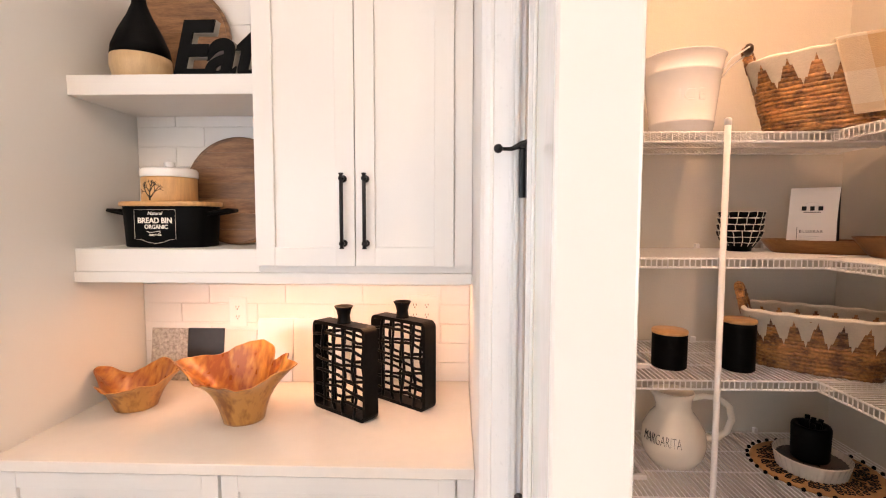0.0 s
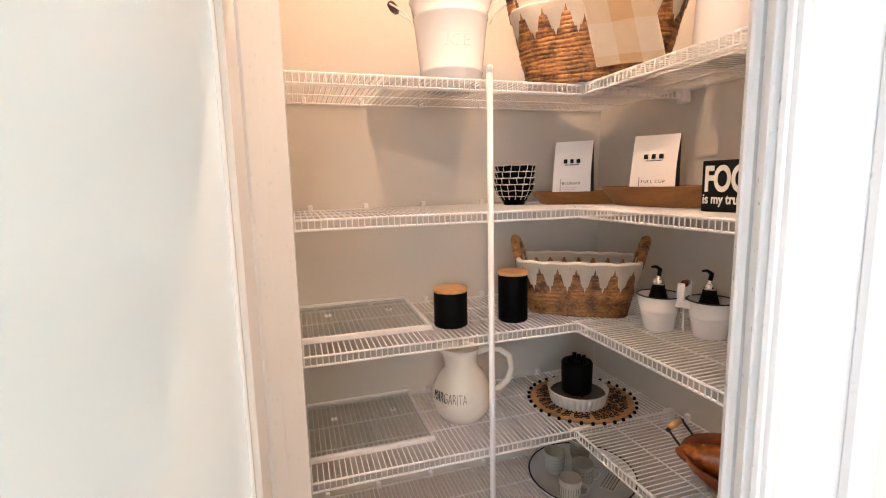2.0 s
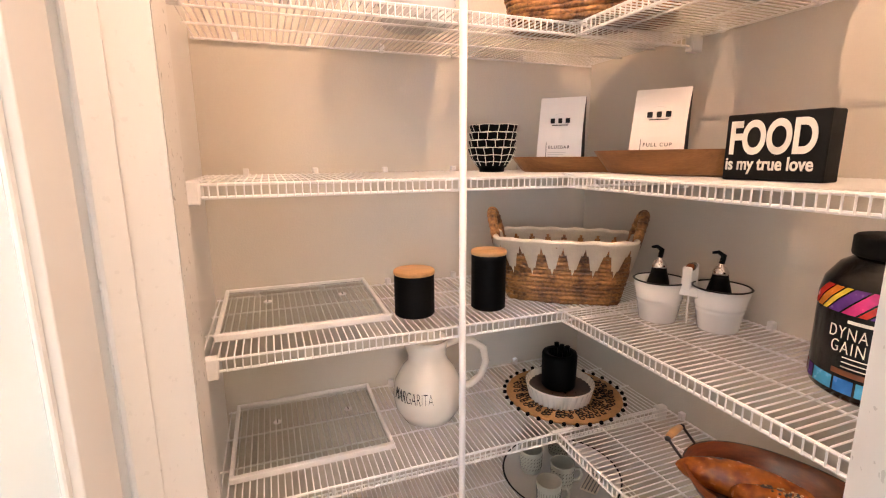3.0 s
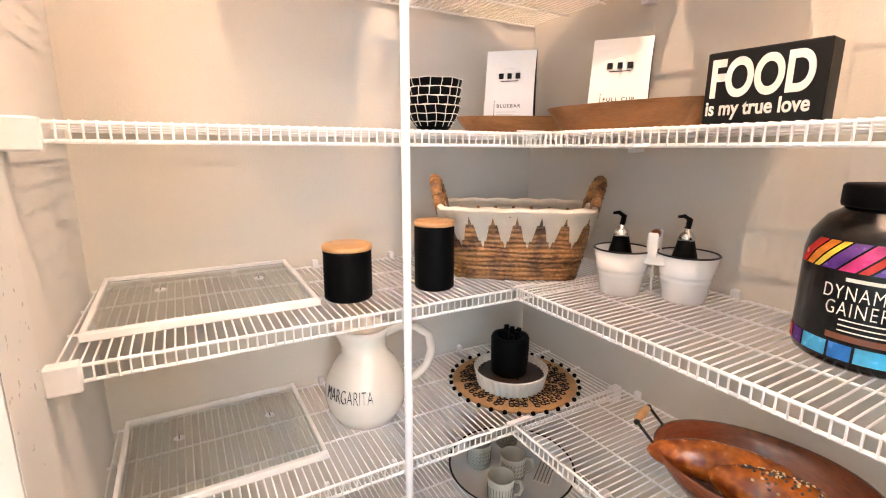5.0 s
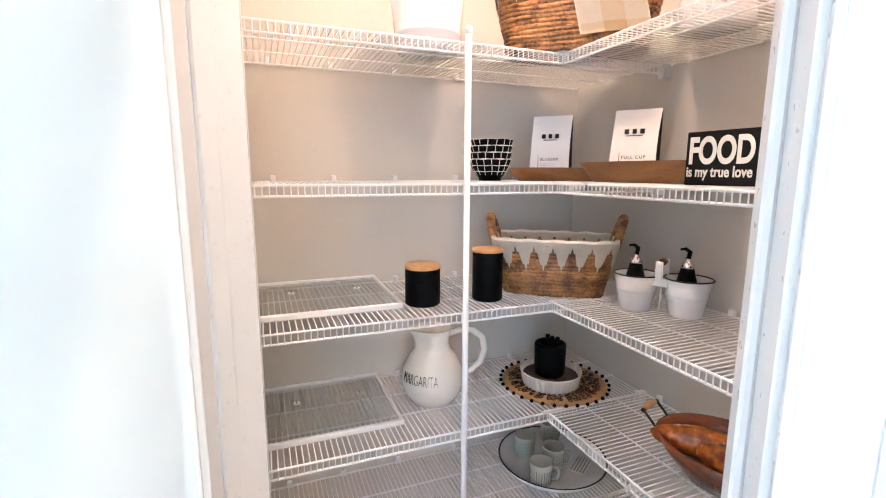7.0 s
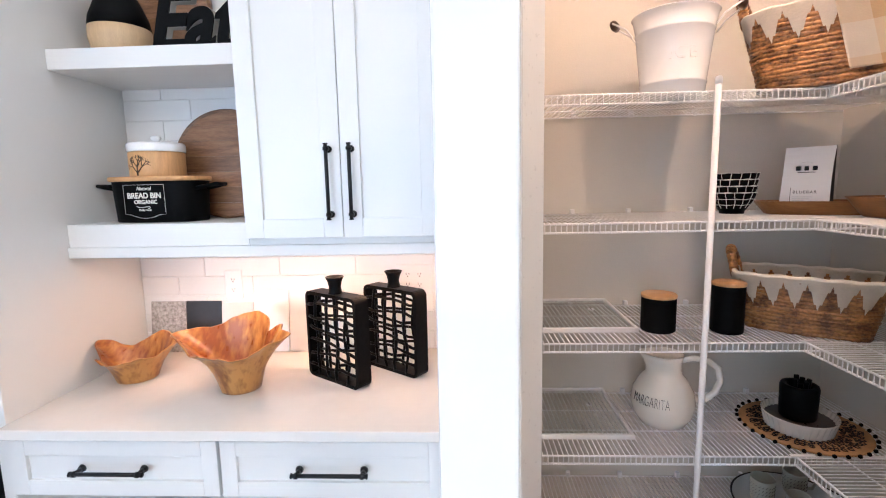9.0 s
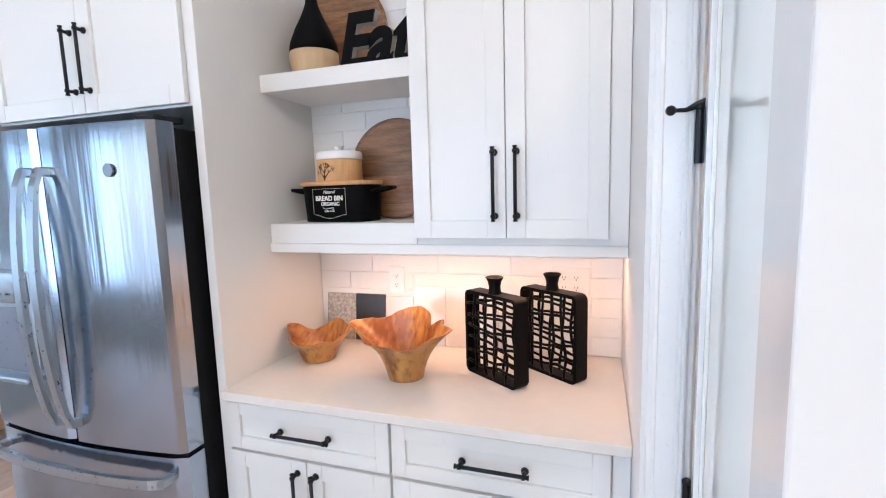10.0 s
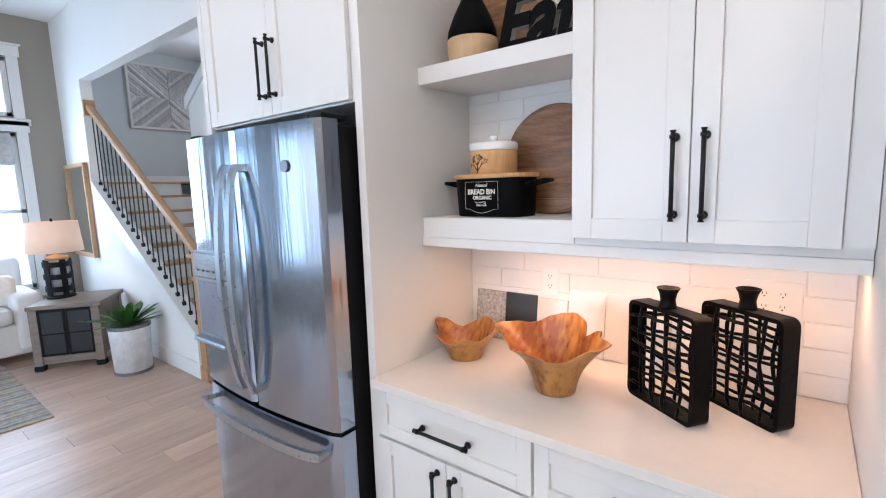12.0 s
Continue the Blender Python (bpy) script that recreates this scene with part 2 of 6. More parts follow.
def lettering(name, text, size, m, material, parent, label="", depth=0.0006, align="CENTER", shear=0.0, spacing=1.0, bold=0.0, sx=1.0, width=None):
    cu = bpy.data.curves.new(name, "FONT")
    cu.body, cu.size, cu.extrude, cu.align_x, cu.shear, cu.space_character, cu.offset = text, size, depth, align, shear, spacing, bold
    tmp = new(name, cu)
    me = bpy.data.meshes.new_from_object(tmp.evaluated_get(bpy.context.evaluated_depsgraph_get()))
    bpy.data.objects.remove(tmp)
    bpy.data.curves.remove(cu)
    if width:
        xs = [v.co.x for v in me.vertices]
        sx = width / (max(xs) - min(xs))
    me.materials.clear()
    me.materials.append(material)
    ob = new(name, me)
    ob.parent = parent
    ob.matrix_local = m @ Matrix.Diagonal((sx, 1, 1, 1))
    return tagged(ob, label)


def structure(name, bm, material, label="", category=""):
    return tagged(part(name, bm, material), label, category, kind="structure")


# ---- large structure ----
BACK, NOOK_R, PANTRY_L, PANTRY_R, CEIL = 1.99, 0.237, 0.357, 1.632, 3.6
U, N = Vector((math.sqrt(0.5), -math.sqrt(0.5), 0)), Vector((math.sqrt(0.5), math.sqrt(0.5), 0))
N_IN, N_OUT = 1.130, 0.985          # faces of the diagonal pantry wall, along N
JAMB_L, JAMB_R, DOOR_TOP = -0.540, 0.127, 2.06
END_U = -0.63           # end of the angled wall beside the counter


def un(u, n):
    p = U * u + N * n
    return (p.x, p.y)


structure("floor", box(-8, 3.2, -4.1, 4.2, -0.12, -0.006), mat("floor_underlay", (0.2, 0.15, 0.11), 0.8), "subfloor below the oak planks")
structure("ceiling", box(-8, 3.2, -4.1, 4.2, CEIL, CEIL + 0.1), M_CEIL, "flat white painted ceiling")
# wall behind the cabinets and the fridge
structure("wall_north", box(-3.3, PANTRY_R + 0.12, BACK, BACK + 0.11, 0, CEIL), [M_PANTRY], "painted wall behind pantry and cabinets")
structure("wall_nook", prism([(NOOK_R, BACK), (NOOK_R, 1.156), un(END_U, N_OUT), un(END_U, N_IN), (PANTRY_L, 1.26), (PANTRY_L, BACK)], "z", 0, CEIL), M_WALL, "white painted wall end beside the counter")
structure("wall_pantry_east", box(PANTRY_R, PANTRY_R + 0.12, -0.4, BACK, 0, CEIL), M_PANTRY, "greige painted pantry side wall")
diag = [un(JAMB_R + 0.02, N_OUT), un(1.4, N_OUT), un(1.4, N_IN), un(JAMB_R + 0.02, N_IN)]
structure("wall_diagonal", prism(diag, "z", 0, CEIL), M_WALL, "white painted angled wall beside the pantry door")
lintel = [un(END_U, N_OUT), un(JAMB_R + 0.02, N_OUT), un(JAMB_R + 0.02, N_IN), un(END_U, N_IN)]
structure("wall_over_door", prism(lintel, "z", DOOR_TOP + 0.02, CEIL), M_WALL, "white painted wall over the pantry door")
sliver = [un(END_U, N_OUT), un(JAMB_L - 0.02, N_OUT), un(JAMB_L - 0.02, N_IN), un(END_U, N_IN)]
structure("wall_hinge_side", prism(sliver, "z", 0, DOOR_TOP + 0.02), M_WALL, "narrow painted wall beside the door frame")
pan_ceil = [(PANTRY_L, BACK), un(END_U, N_IN), un(1.2, N_IN), (PANTRY_R, -0.2), (PANTRY_R, BACK)]
structure("ceiling_pantry", prism(pan_ceil, "z", 2.74, 2.8), M_CEIL, "white painted pantry ceiling")
# closing wall out of view, kept dark to hold back bounced light
for y0, y1, z0, z1 in ((-4.1, -2.4, 0, CEIL), (-0.8, 1.0, 0, CEIL), (-2.4, -0.8, 0, 0.65), (-2.4, -0.8, 2.35, CEIL)):
    structure("wall_east", box(3.1, 3.2, y0, y1, z0, z1), M_TAUPE, "unseen taupe wall closing the kitchen side")
# window wall behind the walk, unseen; its taupe is picked to darken fridge reflections
# the opening from -6.9 to -3.75 is added for the fridge to reflect
for i, (x0, x1, z0, z1) in enumerate(((-8, -6.9, 0, CEIL), (-3.75, -3.35, 0, CEIL), (-6.9, -3.75, 0, 0.08), (-6.9, -3.75, 2.55, CEIL), (-0.25, 3.2, 0, CEIL), (-3.35, -0.25, 0, 0.55), (-3.35, -0.25, 2.55, CEIL))):
    structure("wall_south", box(x0, x1, -4.1, -3.98, z0, z1), M_TAUPE, "unseen taupe window wall closing the room")
# door frame of the pantry: jambs, stops and casing
def along(u0, u1, n0, n1, z0, z1, bevel=0.0):
    b = box(u0, u1, n0, n1, z0, z1, bevel)
    bmesh.ops.transform(b, matrix=Matrix(((U.x, N.x, 0, 0), (U.y, N.y, 0, 0), (0, 0, 1, 0), (0, 0, 0, 1))), verts=b.verts)
    bmesh.ops.recalc_face_normals(b, faces=b.faces)
    return b


frame_pantry = tagged(new("door_frame"), "white enamelled door frame of the pantry", "door frame", kind="structure")
for u0, u1 in ((JAMB_L - 0.02, JAMB_L), (JAMB_R, JAMB_R + 0.02)):
    part("jamb", along(u0, u1, N_OUT, N_IN, 0, DOOR_TOP, 0.0015), M_TRIM, frame_pantry)
part("head_jamb", along(JAMB_L - 0.02, JAMB_R + 0.02, N_OUT, N_IN, DOOR_TOP, DOOR_TOP + 0.02), M_TRIM, frame_pantry)
for u0, u1 in ((JAMB_L, JAMB_L + 0.011), (JAMB_R - 0.011, JAMB_R)):
    part("stop", along(u0, u1, N_OUT + 0.048, N_OUT + 0.083, 0, DOOR_TOP, 0.003), M_TRIM, frame_pantry)


def casing(u0, u1, z1, sign):
    """A moulded casing board: flat field, cove and outer bead."""
    b = along(u0, u1, N_OUT - 0.014, N_OUT - 0.001, 0, z1, 0.003)
    e = (u1 - 0.020, u1) if sign > 0 else (u0, u0 + 0.020)
    merge(b, along(*e, N_OUT - 0.021, N_OUT - 0.010, 0, z1, 0.004))
    i = (u0 + 0.006, u0 + 0.016) if sign > 0 else (u1 - 0.016, u1 - 0.006)
    merge(b, along(*i, N_OUT - 0.018, N_OUT - 0.010, 0, z1, 0.003))
    return b


liner = [un(END_U, N_IN + 0.001), un(JAMB_L - 0.001, N_IN + 0.001), (0.417, 1.285), (PANTRY_L + 0.001, 1.285)]
part("jamb_liner", prism(liner, "z", 0, DOOR_TOP + 0.08), M_TRIM, frame_pantry)
part("casing", casing(JAMB_L - 0.083, JAMB_L - 0.006, DOOR_TOP + 0.07, -1), M_TRIM, frame_pantry)
part("casing", casing(JAMB_R + 0.006, JAMB_R + 0.083, DOOR_TOP + 0.07, 1), M_TRIM, frame_pantry)
part("head_casing", along(JAMB_L - 0.083, JAMB_R + 0.083, N_OUT - 0.016, N_OUT - 0.001, DOOR_TOP + 0.006, DOOR_TOP + 0.083, 0.003), M_TRIM, frame_pantry)

# the pantry door stands open: a painted frame round one pane of frosted glass
PIN = un(JAMB_L + 0.001, N_OUT - 0.004)
DOOR_ANGLE = -97.2
DW, DT0, DT1 = 0.676, 0.006, 0.046
door = thing("door", (*PIN, 0), DOOR_ANGLE, "white framed frosted glass door standing open", "door", kind="structure")
for x0, x1 in ((0.004, 0.070), (DW - 0.088, DW)):
    part("stile", box(x0, x1, DT0, DT1, 0.012, DOOR_TOP - 0.004, 0.002, 2), M_DOOR, door)
for z0, z1 in ((0.012, 0.23), (DOOR_TOP - 0.104, DOOR_TOP - 0.004)):
    part("rail", box(0.0705, DW - 0.0885, DT0 + 0.0005, DT1 - 0.0005, z0, z1, 0.002), M_DOOR, door)
for y0, y1 in ((DT0 + 0.008, DT0 + 0.014), (DT1 - 0.014, DT1 - 0.008)):
    for x0, x1 in ((0.0702, 0.079), (DW - 0.097, DW - 0.0882)):
        part("glazing_bead", box(x0, x1, y0, y1, 0.2305, DOOR_TOP - 0.1045, 0.0015), M_DOOR, door)
glass = part("pane", box(0.071, DW - 0.089, DT0 + 0.0145, DT1 - 0.0145, 0.231, DOOR_TOP - 0.105), M_FROST, door, "frosted glass pane")
glass.visible_shadow = False
for z in (0.25, 0.955, 1.640):
    h = lathe([(0.0075, z - 0.045), (0.0075, z + 0.045)], 12)
    merge(h, lathe([(0.004, z + 0.045), (0.009, z + 0.047), (0.009, z + 0.053), (0.003, z + 0.057)], 12))
    hinge = part("hinge", h, M_BLACKM, door, "matte black butt hinge")
    part("leaf_plate", box(-0.002, 0.030, 0.0045, 0.0062, z - 0.045, z + 0.045), M_BLACKM, hinge)
    if z > 1.5:
        part("door_stop", tube([(0.004, 0.012, z + 0.060), (0.002, -0.004, z + 0.054), (0.006, -0.022, z + 0.046), (0.012, -0.040, z + 0.046)], [0.006, 0.0065, 0.004, 0.0035], 8), M_BLACKM, hinge)
        k = bmesh.new()
        bmesh.ops.create_icosphere(k, subdivisions=2, radius=0.009)
        bmesh.ops.translate(k, vec=(0.014, -0.046, z + 0.046), verts=k.verts)
        part("bumper", k, M_BLACKM, hinge, "black rubber bumper", True)

# ---- nook: counter and cabinets ----
NL = -1.056


def shaker(x0, x1, z0, z1, y, parent, name="door", rail=0.062, t=0.019):
    """A shaker front: four frame boards round a recessed panel, front face at y."""
    b = box(x0, x0 + rail, y, y + t, z0, z1, 0.0012)
    for q in ((x1 - rail, x1, z0, z1), (x0 + rail, x1 - rail, z0, z0 + rail), (x0 + rail, x1 - rail, z1 - rail, z1)):
        merge(b, box(q[0], q[1], y + 0.0003, y + t, q[2], q[3], 0.0012))
    merge(b, box(x0 + rail - 0.002, x1 - rail + 0.002, y + 0.0115, y + t - 0.001, z0 + rail - 0.002, z1 - rail + 0.002))
    return part(name, b, M_CAB, parent)


def pull(parent, x, y, z, length, vertical):
    """A black bar pull on two round posts with collars."""
    h = length / 2
    b = bmesh.new()
    ax = Vector((0, 0, 1)) if vertical else Vector((1, 0, 0))
    c = Vector((x, y - 0.03, z))
    tube([c - ax * h, c + ax * h], 0.0058, 12, bm=b)
    for s in (-1, 1):
        for a0, a1, r in ((0.82, 0.90, 0.0085), (0.97, 1.0, 0.0075)):
            tube([c + ax * (s * h * a0), c + ax * (s * h * a1)], r, 12, bm=b)
        p = c + ax * (s * h * 0.86)
        tube([p, p + Vector((0, 0.024, 0))], 0.006, 10, bm=b)
        tube([p + Vector((0, 0.022, 0)), p + Vector((0, 0.030, 0))], [0.009, 0.0115], 14, bm=b)
    return part("handle", b, M_BLACKM, parent, "matte black bar handle", True)


gable = structure("panel_fridge", box(NL - 0.036, NL, 1.372, BACK, 0, 2.75, 0.0015), M_CAB, "tall white end panel beside the fridge")
base_cab = thing("base_cabinet", (0, 0, 0), 0, "white shaker base cabinet with black bar handles", "cabinet")
part("body", box(NL + 0.001, 0.232, 1.386, BACK - 0.02, 0.1, 0.882), M_CAB, base_cab)
part("toe_kick", box(NL + 0.001, 0.232, 1.45, 1.47, 0, 0.1), M_CAB, base_cab)
part("filler", box(0.192, 0.235, 1.372, 1.386, 0.1, 0.884), M_CAB, base_cab)
for x0, x1 in ((NL + 0.004, -0.449), (-0.440, 0.187)):
    dr = shaker(x0, x1, 0.702, 0.868, 1.366, base_cab, "drawer", 0.045)
    pull(dr, (x0 + x1) / 2, 1.366, 0.787, 0.21, False)
    xm = (x0 + x1) / 2
    for a, c, px in ((x0, xm - 0.0015, xm - 0.035), (xm + 0.0015, x1, xm + 0.035)):
        dd = shaker(a, c, 0.112, 0.692, 1.366, base_cab, "door", 0.056)
        pull(dd, px, 1.366, 0.56, 0.21, True)
tagged(part("countertop", box(NL + 0.001, NOOK_R - 0.001, 1.338, BACK - 0.004, 0.884, 0.914, 0.002), M_QUARTZ), "white quartz countertop with square edge", "countertop")

upper = thing("wall_cabinet", (0, 0, 0), 0, "white two-door shaker wall cabinet", "cabinet")
part("body", box(-0.446, 0.235, 1.648, BACK - 0.012, 1.406, 2.75), M_CAB, upper)
part("filler", box(0.180, 0.235, 1.640, 1.648, 1.406, 2.75), M_CAB, upper)
for x0, x1, px in ((-0.444, -0.1305, -0.165), (-0.1275, 0.178, -0.095)):
    d = shaker(x0, x1, 1.404, 2.62, 1.628, upper, "door", 0.060)
    pull(d, px, 1.628, 1.577, 0.232, True)
part("light_rail", box(NL + 0.001, 0.235, 1.650, BACK - 0.014, 1.346, 1.380, 0.001), M_CAB, upper)
shelf_low = part("floating_shelf", box(NL + 0.0005, -0.447, 1.658, BACK - 0.014, 1.3804, 1.455, 0.0015), M_CAB)
tagged(shelf_low, "thick white floating shelf beside wall cabinet", "shelf", "floating shelves")
tagged(part("bottom_filler", box(-0.446, 0.235, 1.660, BACK - 0.014, 1.3804, 1.4055), M_CAB, upper))
tagged(part("floating_shelf", box(NL + 0.0005, -0.447, 1.658, BACK - 0.014, 1.945, 2.008, 0.0015), M_CAB), "thick white floating shelf beside wall cabinet", "shelf", "floating shelves")

# ---- fridge and the cabinet over it ----
FX0, FX1, FY = -2.050, -1.115, 1.238
over = thing("fridge_cabinet", (0, 0, 0), 0, "white two-door cabinet over the fridge", "cabinet")
part("body", box(-2.075, NL - 0.037, 1.392, BACK - 0.01, 1.862, 2.75), M_CAB, over)
xm = -1.572
for x0, x1, px in ((-2.068, xm - 0.0015, xm - 0.035), (xm + 0.0015, -1.120, xm + 0.035)):
    d = shaker(x0, x1, 1.87, 2.72, 1.372, over, "door", 0.062)
    pull(d, px, 1.372, 2.045, 0.232, True)
structure("panel_fridge", box(-2.11, -2.075, 1.372, BACK, 0, 2.75, 0.0015), M_CAB, "tall white end panel beside the fridge")

fridge = thing("refrigerator", (0, 0, 0), 0, "stainless steel french door refrigerator with water dispenser", "refrigerator")
part("case", box(FX0 + 0.01, FX1 - 0.01, FY + 0.085, BACK - 0.03, 0.03, 1.785, 0.006), M_DARK, fridge, "black side casing")


def bar(points, a, b):
    """A flat bar swept along points; a and b are the half sides of its section, as vectors."""
    q = bmesh.new()
    rings = []
    for p in points:
        p = Vector(p)
        rings.append([q.verts.new(p + a * i + b * j) for i, j in ((-1, -1), (1, -1), (1, 1), (-1, 1))])
    for lo, hi in zip(rings, rings[1:]):
        for k in range(4):
            q.faces.new((lo[k], lo[(k + 1) % 4], hi[(k + 1) % 4], hi[k]))
    q.faces.new(rings[0][::-1])
    q.faces.new(rings[-1])
    bmesh.ops.bevel(q, geom=[e for e in q.edges if e.is_manifold and e.calc_face_angle() > 1.0], offset=0.003, segments=2, affect="EDGES")
    bmesh.ops.recalc_face_normals(q, faces=q.faces)
    return q


def steel_front(x0, x1, z0, z1, lead):
    """A door with a gently bowed front and rounded vertical edges."""
    n = 20
    poly = []
    for i in range(n + 1):
        f = i / n
        x = x0 + (x1 - x0) * f
        g = (x - FX0) / (FX1 - FX0)
        edge = min(f, 1 - f) * (x1 - x0)
        r = 0.012
        round_in = r - math.sqrt(max(0, r * r - max(0, r - edge) ** 2)) if edge < r else 0
        poly.append((x, FY - lead * (1 - (2 * g - 1) ** 2) + round_in))
    poly += [(x1, FY + 0.075), (x0, FY + 0.075)]
    b = prism(poly, "z", z0, z1)
    return b


fm = (FX0 + FX1) / 2
dl = part("door", steel_front(FX0, fm - 0.002, 0.735, 1.80, 0.035), M_STEEL, fridge, smooth=False)
dr = part("door", steel_front(fm + 0.002, FX1, 0.735, 1.80, 0.035), M_STEEL, fridge)
fz = part("freezer_drawer", steel_front(FX0, FX1, 0.06, 0.718, 0.035), M_STEEL, fridge)
part("gasket", box(FX0 + 0.012, FX1 - 0.012, FY + 0.02, FY + 0.085, 0.05, 1.79), M_DARK, fridge)
for par, hx, tilt in ((dl, fm - 0.040, 1), (dr, fm + 0.040, -1)):
    pts = []
    for i in range(17):
        f = i / 16
        pts.append((hx, FY - 0.045 - 0.052 * math.sin(math.pi * f) ** 0.6 - 0.012, 0.80 + 0.87 * f))
    b = bar(pts, Vector((0.0155, 0, 0)), Vector((0, 0.008, 0)))
    merge(b, box(hx - 0.014, hx + 0.014, FY - 0.065, FY - 0.02, 0.795, 0.825, 0.005, 2))
    merge(b, box(hx - 0.014, hx + 0.014, FY - 0.065, FY - 0.02, 1.645, 1.675, 0.005, 2))
    part("handle", b, M_STEELH, par, "curved flat steel door handle")
pts = [(FX0 + 0.05 + (FX1 - FX0 - 0.1) * i / 20, FY - 0.045 - 0.045 * math.sin(math.pi * i / 20) ** 0.5, 0.655) for i in range(21)]
b = bar(pts, Vector((0, 0.008, 0)), Vector((0, 0, 0.0165)))
merge(b, box(FX0 + 0.04, FX0 + 0.075, FY - 0.06, FY, 0.643, 0.667, 0.004))
merge(b, box(FX1 - 0.075, FX1 - 0.04, FY - 0.06, FY, 0.643, 0.667, 0.004))
part("handle", b, M_STEELH, fz, "curved flat steel drawer handle")
disp = part("dispenser", box(FX0 + 0.055, FX0 + 0.345, FY - 0.036, FY - 0.010, 0.93, 1.33, 0.006, 2), M_STEELH, dl, "grey water dispenser")
part("recess", box(FX0 + 0.075, FX0 + 0.325, FY - 0.040, FY - 0.030, 0.965, 1.20, 0.004), mat("dispenser_grey", (0.22, 0.24, 0.30), 0.3, 0.4), disp)
part("drip_tray", box(FX0 + 0.065, FX0 + 0.335, FY - 0.075, FY - 0.030, 0.935, 0.957, 0.008, 2), M_STEELH, disp)
part("control_panel", box(FX0 + 0.060, FX0 + 0.340, FY - 0.046, FY - 0.030, 1.215, 1.325, 0.006, 2), mat("dispenser_panel", (0.42, 0.44, 0.47), 0.15, 0.8), disp)
for k in range(5):
    part("button", box(FX0 + 0.10 + 0.045 * k, FX0 + 0.118 + 0.045 * k, FY - 0.0475, FY - 0.045, 1.245, 1.252), M_DARK, disp)
part("badge", prism([(fm + 0.30 + 0.021 * math.cos(a * math.pi / 12), 1.655 + 0.021 * math.sin(a * math.pi / 12)) for a in range(24)], "y", FY - 0.0265, FY - 0.020), mat("badge_silver", (0.3, 0.3, 0.32), 0.3, 1.0), dr, "round silver badge")
for x in (FX0 + 0.05, FX1 - 0.05):
    part("hinge_cover", box(x - 0.04, x + 0.04, FY + 0.02, FY + 0.13, 1.80, 1.82, 0.004), M_DARK, fridge)

# ---- pantry wire shelves ----
DECK = [0.371, 0.729, 1.087, 1.445, 1.803]
LIP, FRONT_Y, FRONT_X, PITCH = 0.030, 1.540, 1.240, 0.0157


def wire_shelf(deck):
    s = thing("wire_shelf", (0, 0, deck), 0, "white vinyl coated wire shelf round the pantry corner", "wire shelf", "pantry wire shelves")
    y1, x1, y0 = BACK - 0.008, PANTRY_R - 0.008, 0.47
    x0 = PANTRY_L + 0.006
    for y, z, r in ((FRONT_Y, -0.0045, 0.0034), (FRONT_Y, -LIP, 0.0034), (FRONT_Y + 0.15, -0.0045, 0.0026), (FRONT_Y + 0.29, -0.0045, 0.0026), (y1, -0.0045, 0.003)):
        part("rod", tube([(x0, y, z), (x1, y, z)], r, 8), M_WIRE, s)
    for x, z, r in ((FRONT_X, -0.0045, 0.0034), (FRONT_X, -LIP, 0.0034), (FRONT_X + 0.13, -0.0045, 0.0026), (FRONT_X + 0.26, -0.0045, 0.0026), (x1, -0.0045, 0.003)):
        part("rod", tube([(x, y0, z), (x, FRONT_Y - 0.002, z)], r, 8), M_WIRE, s)
    a = None
    for i in range(int((x1 - x0) / PITCH)):
        x = x0 + 0.008 + i * PITCH
        if a is None:
            a = part("wire", tube([(0, y1, -0.0012), (0, FRONT_Y + 0.003, -0.0012), (0, FRONT_Y - 0.0035, -0.004), (0, FRONT_Y - 0.0035, -LIP - 0.001)], 0.0017, 6), M_WIRE, s)
            a.location = (x, 0, 0)
        else:
            share(a, (x, 0, 0))
    a = None
    for i in range(int((FRONT_Y - 0.01 - y0) / PITCH)):
        y = FRONT_Y - 0.012 - i * PITCH
        if a is None:
            a = part("wire", tube([(x1, 0, -0.0012), (FRONT_X + 0.003, 0, -0.0012), (FRONT_X - 0.0035, 0, -0.004), (FRONT_X - 0.0035, 0, -LIP - 0.001)], 0.0017, 6), M_WIRE, s)
            a.location = (0, y, 0)
        else:
            share(a, (0, y, 0))
    # end brackets, corner clip and wall clips
    part("end_bracket", box(x0 - 0.006, x0 + 0.040, FRONT_Y - 0.012, FRONT_Y + 0.012, -0.044, 0.003, 0.003), M_PLASTIC, s)
    part("end_bracket", box(x1 - 0.030, x1 + 0.008, FRONT_Y - 0.012, FRONT_Y + 0.012, -0.044, 0.003, 0.003), M_PLASTIC, s)
    part("corner_clip", box(FRONT_X - 0.02, FRONT_X + 0.05, FRONT_Y - 0.010, FRONT_Y + 0.004, 0.0005, 0.004, 0.001), M_PLASTIC, s)
    for x in (0.47, 0.66, 0.87, 1.1, 1.35):
        part("wall_clip", box(x - 0.008, x + 0.008, y1 - 0.008, y1 + 0.008, -0.008, 0.016, 0.002), M_PLASTIC, s)
    for y in (0.75, 1.0, 1.25, 1.47):
        part("wall_clip", box(x1 - 0.008, x1 + 0.008, y - 0.008, y + 0.008, -0.008, 0.016, 0.002), M_PLASTIC, s)
    return s


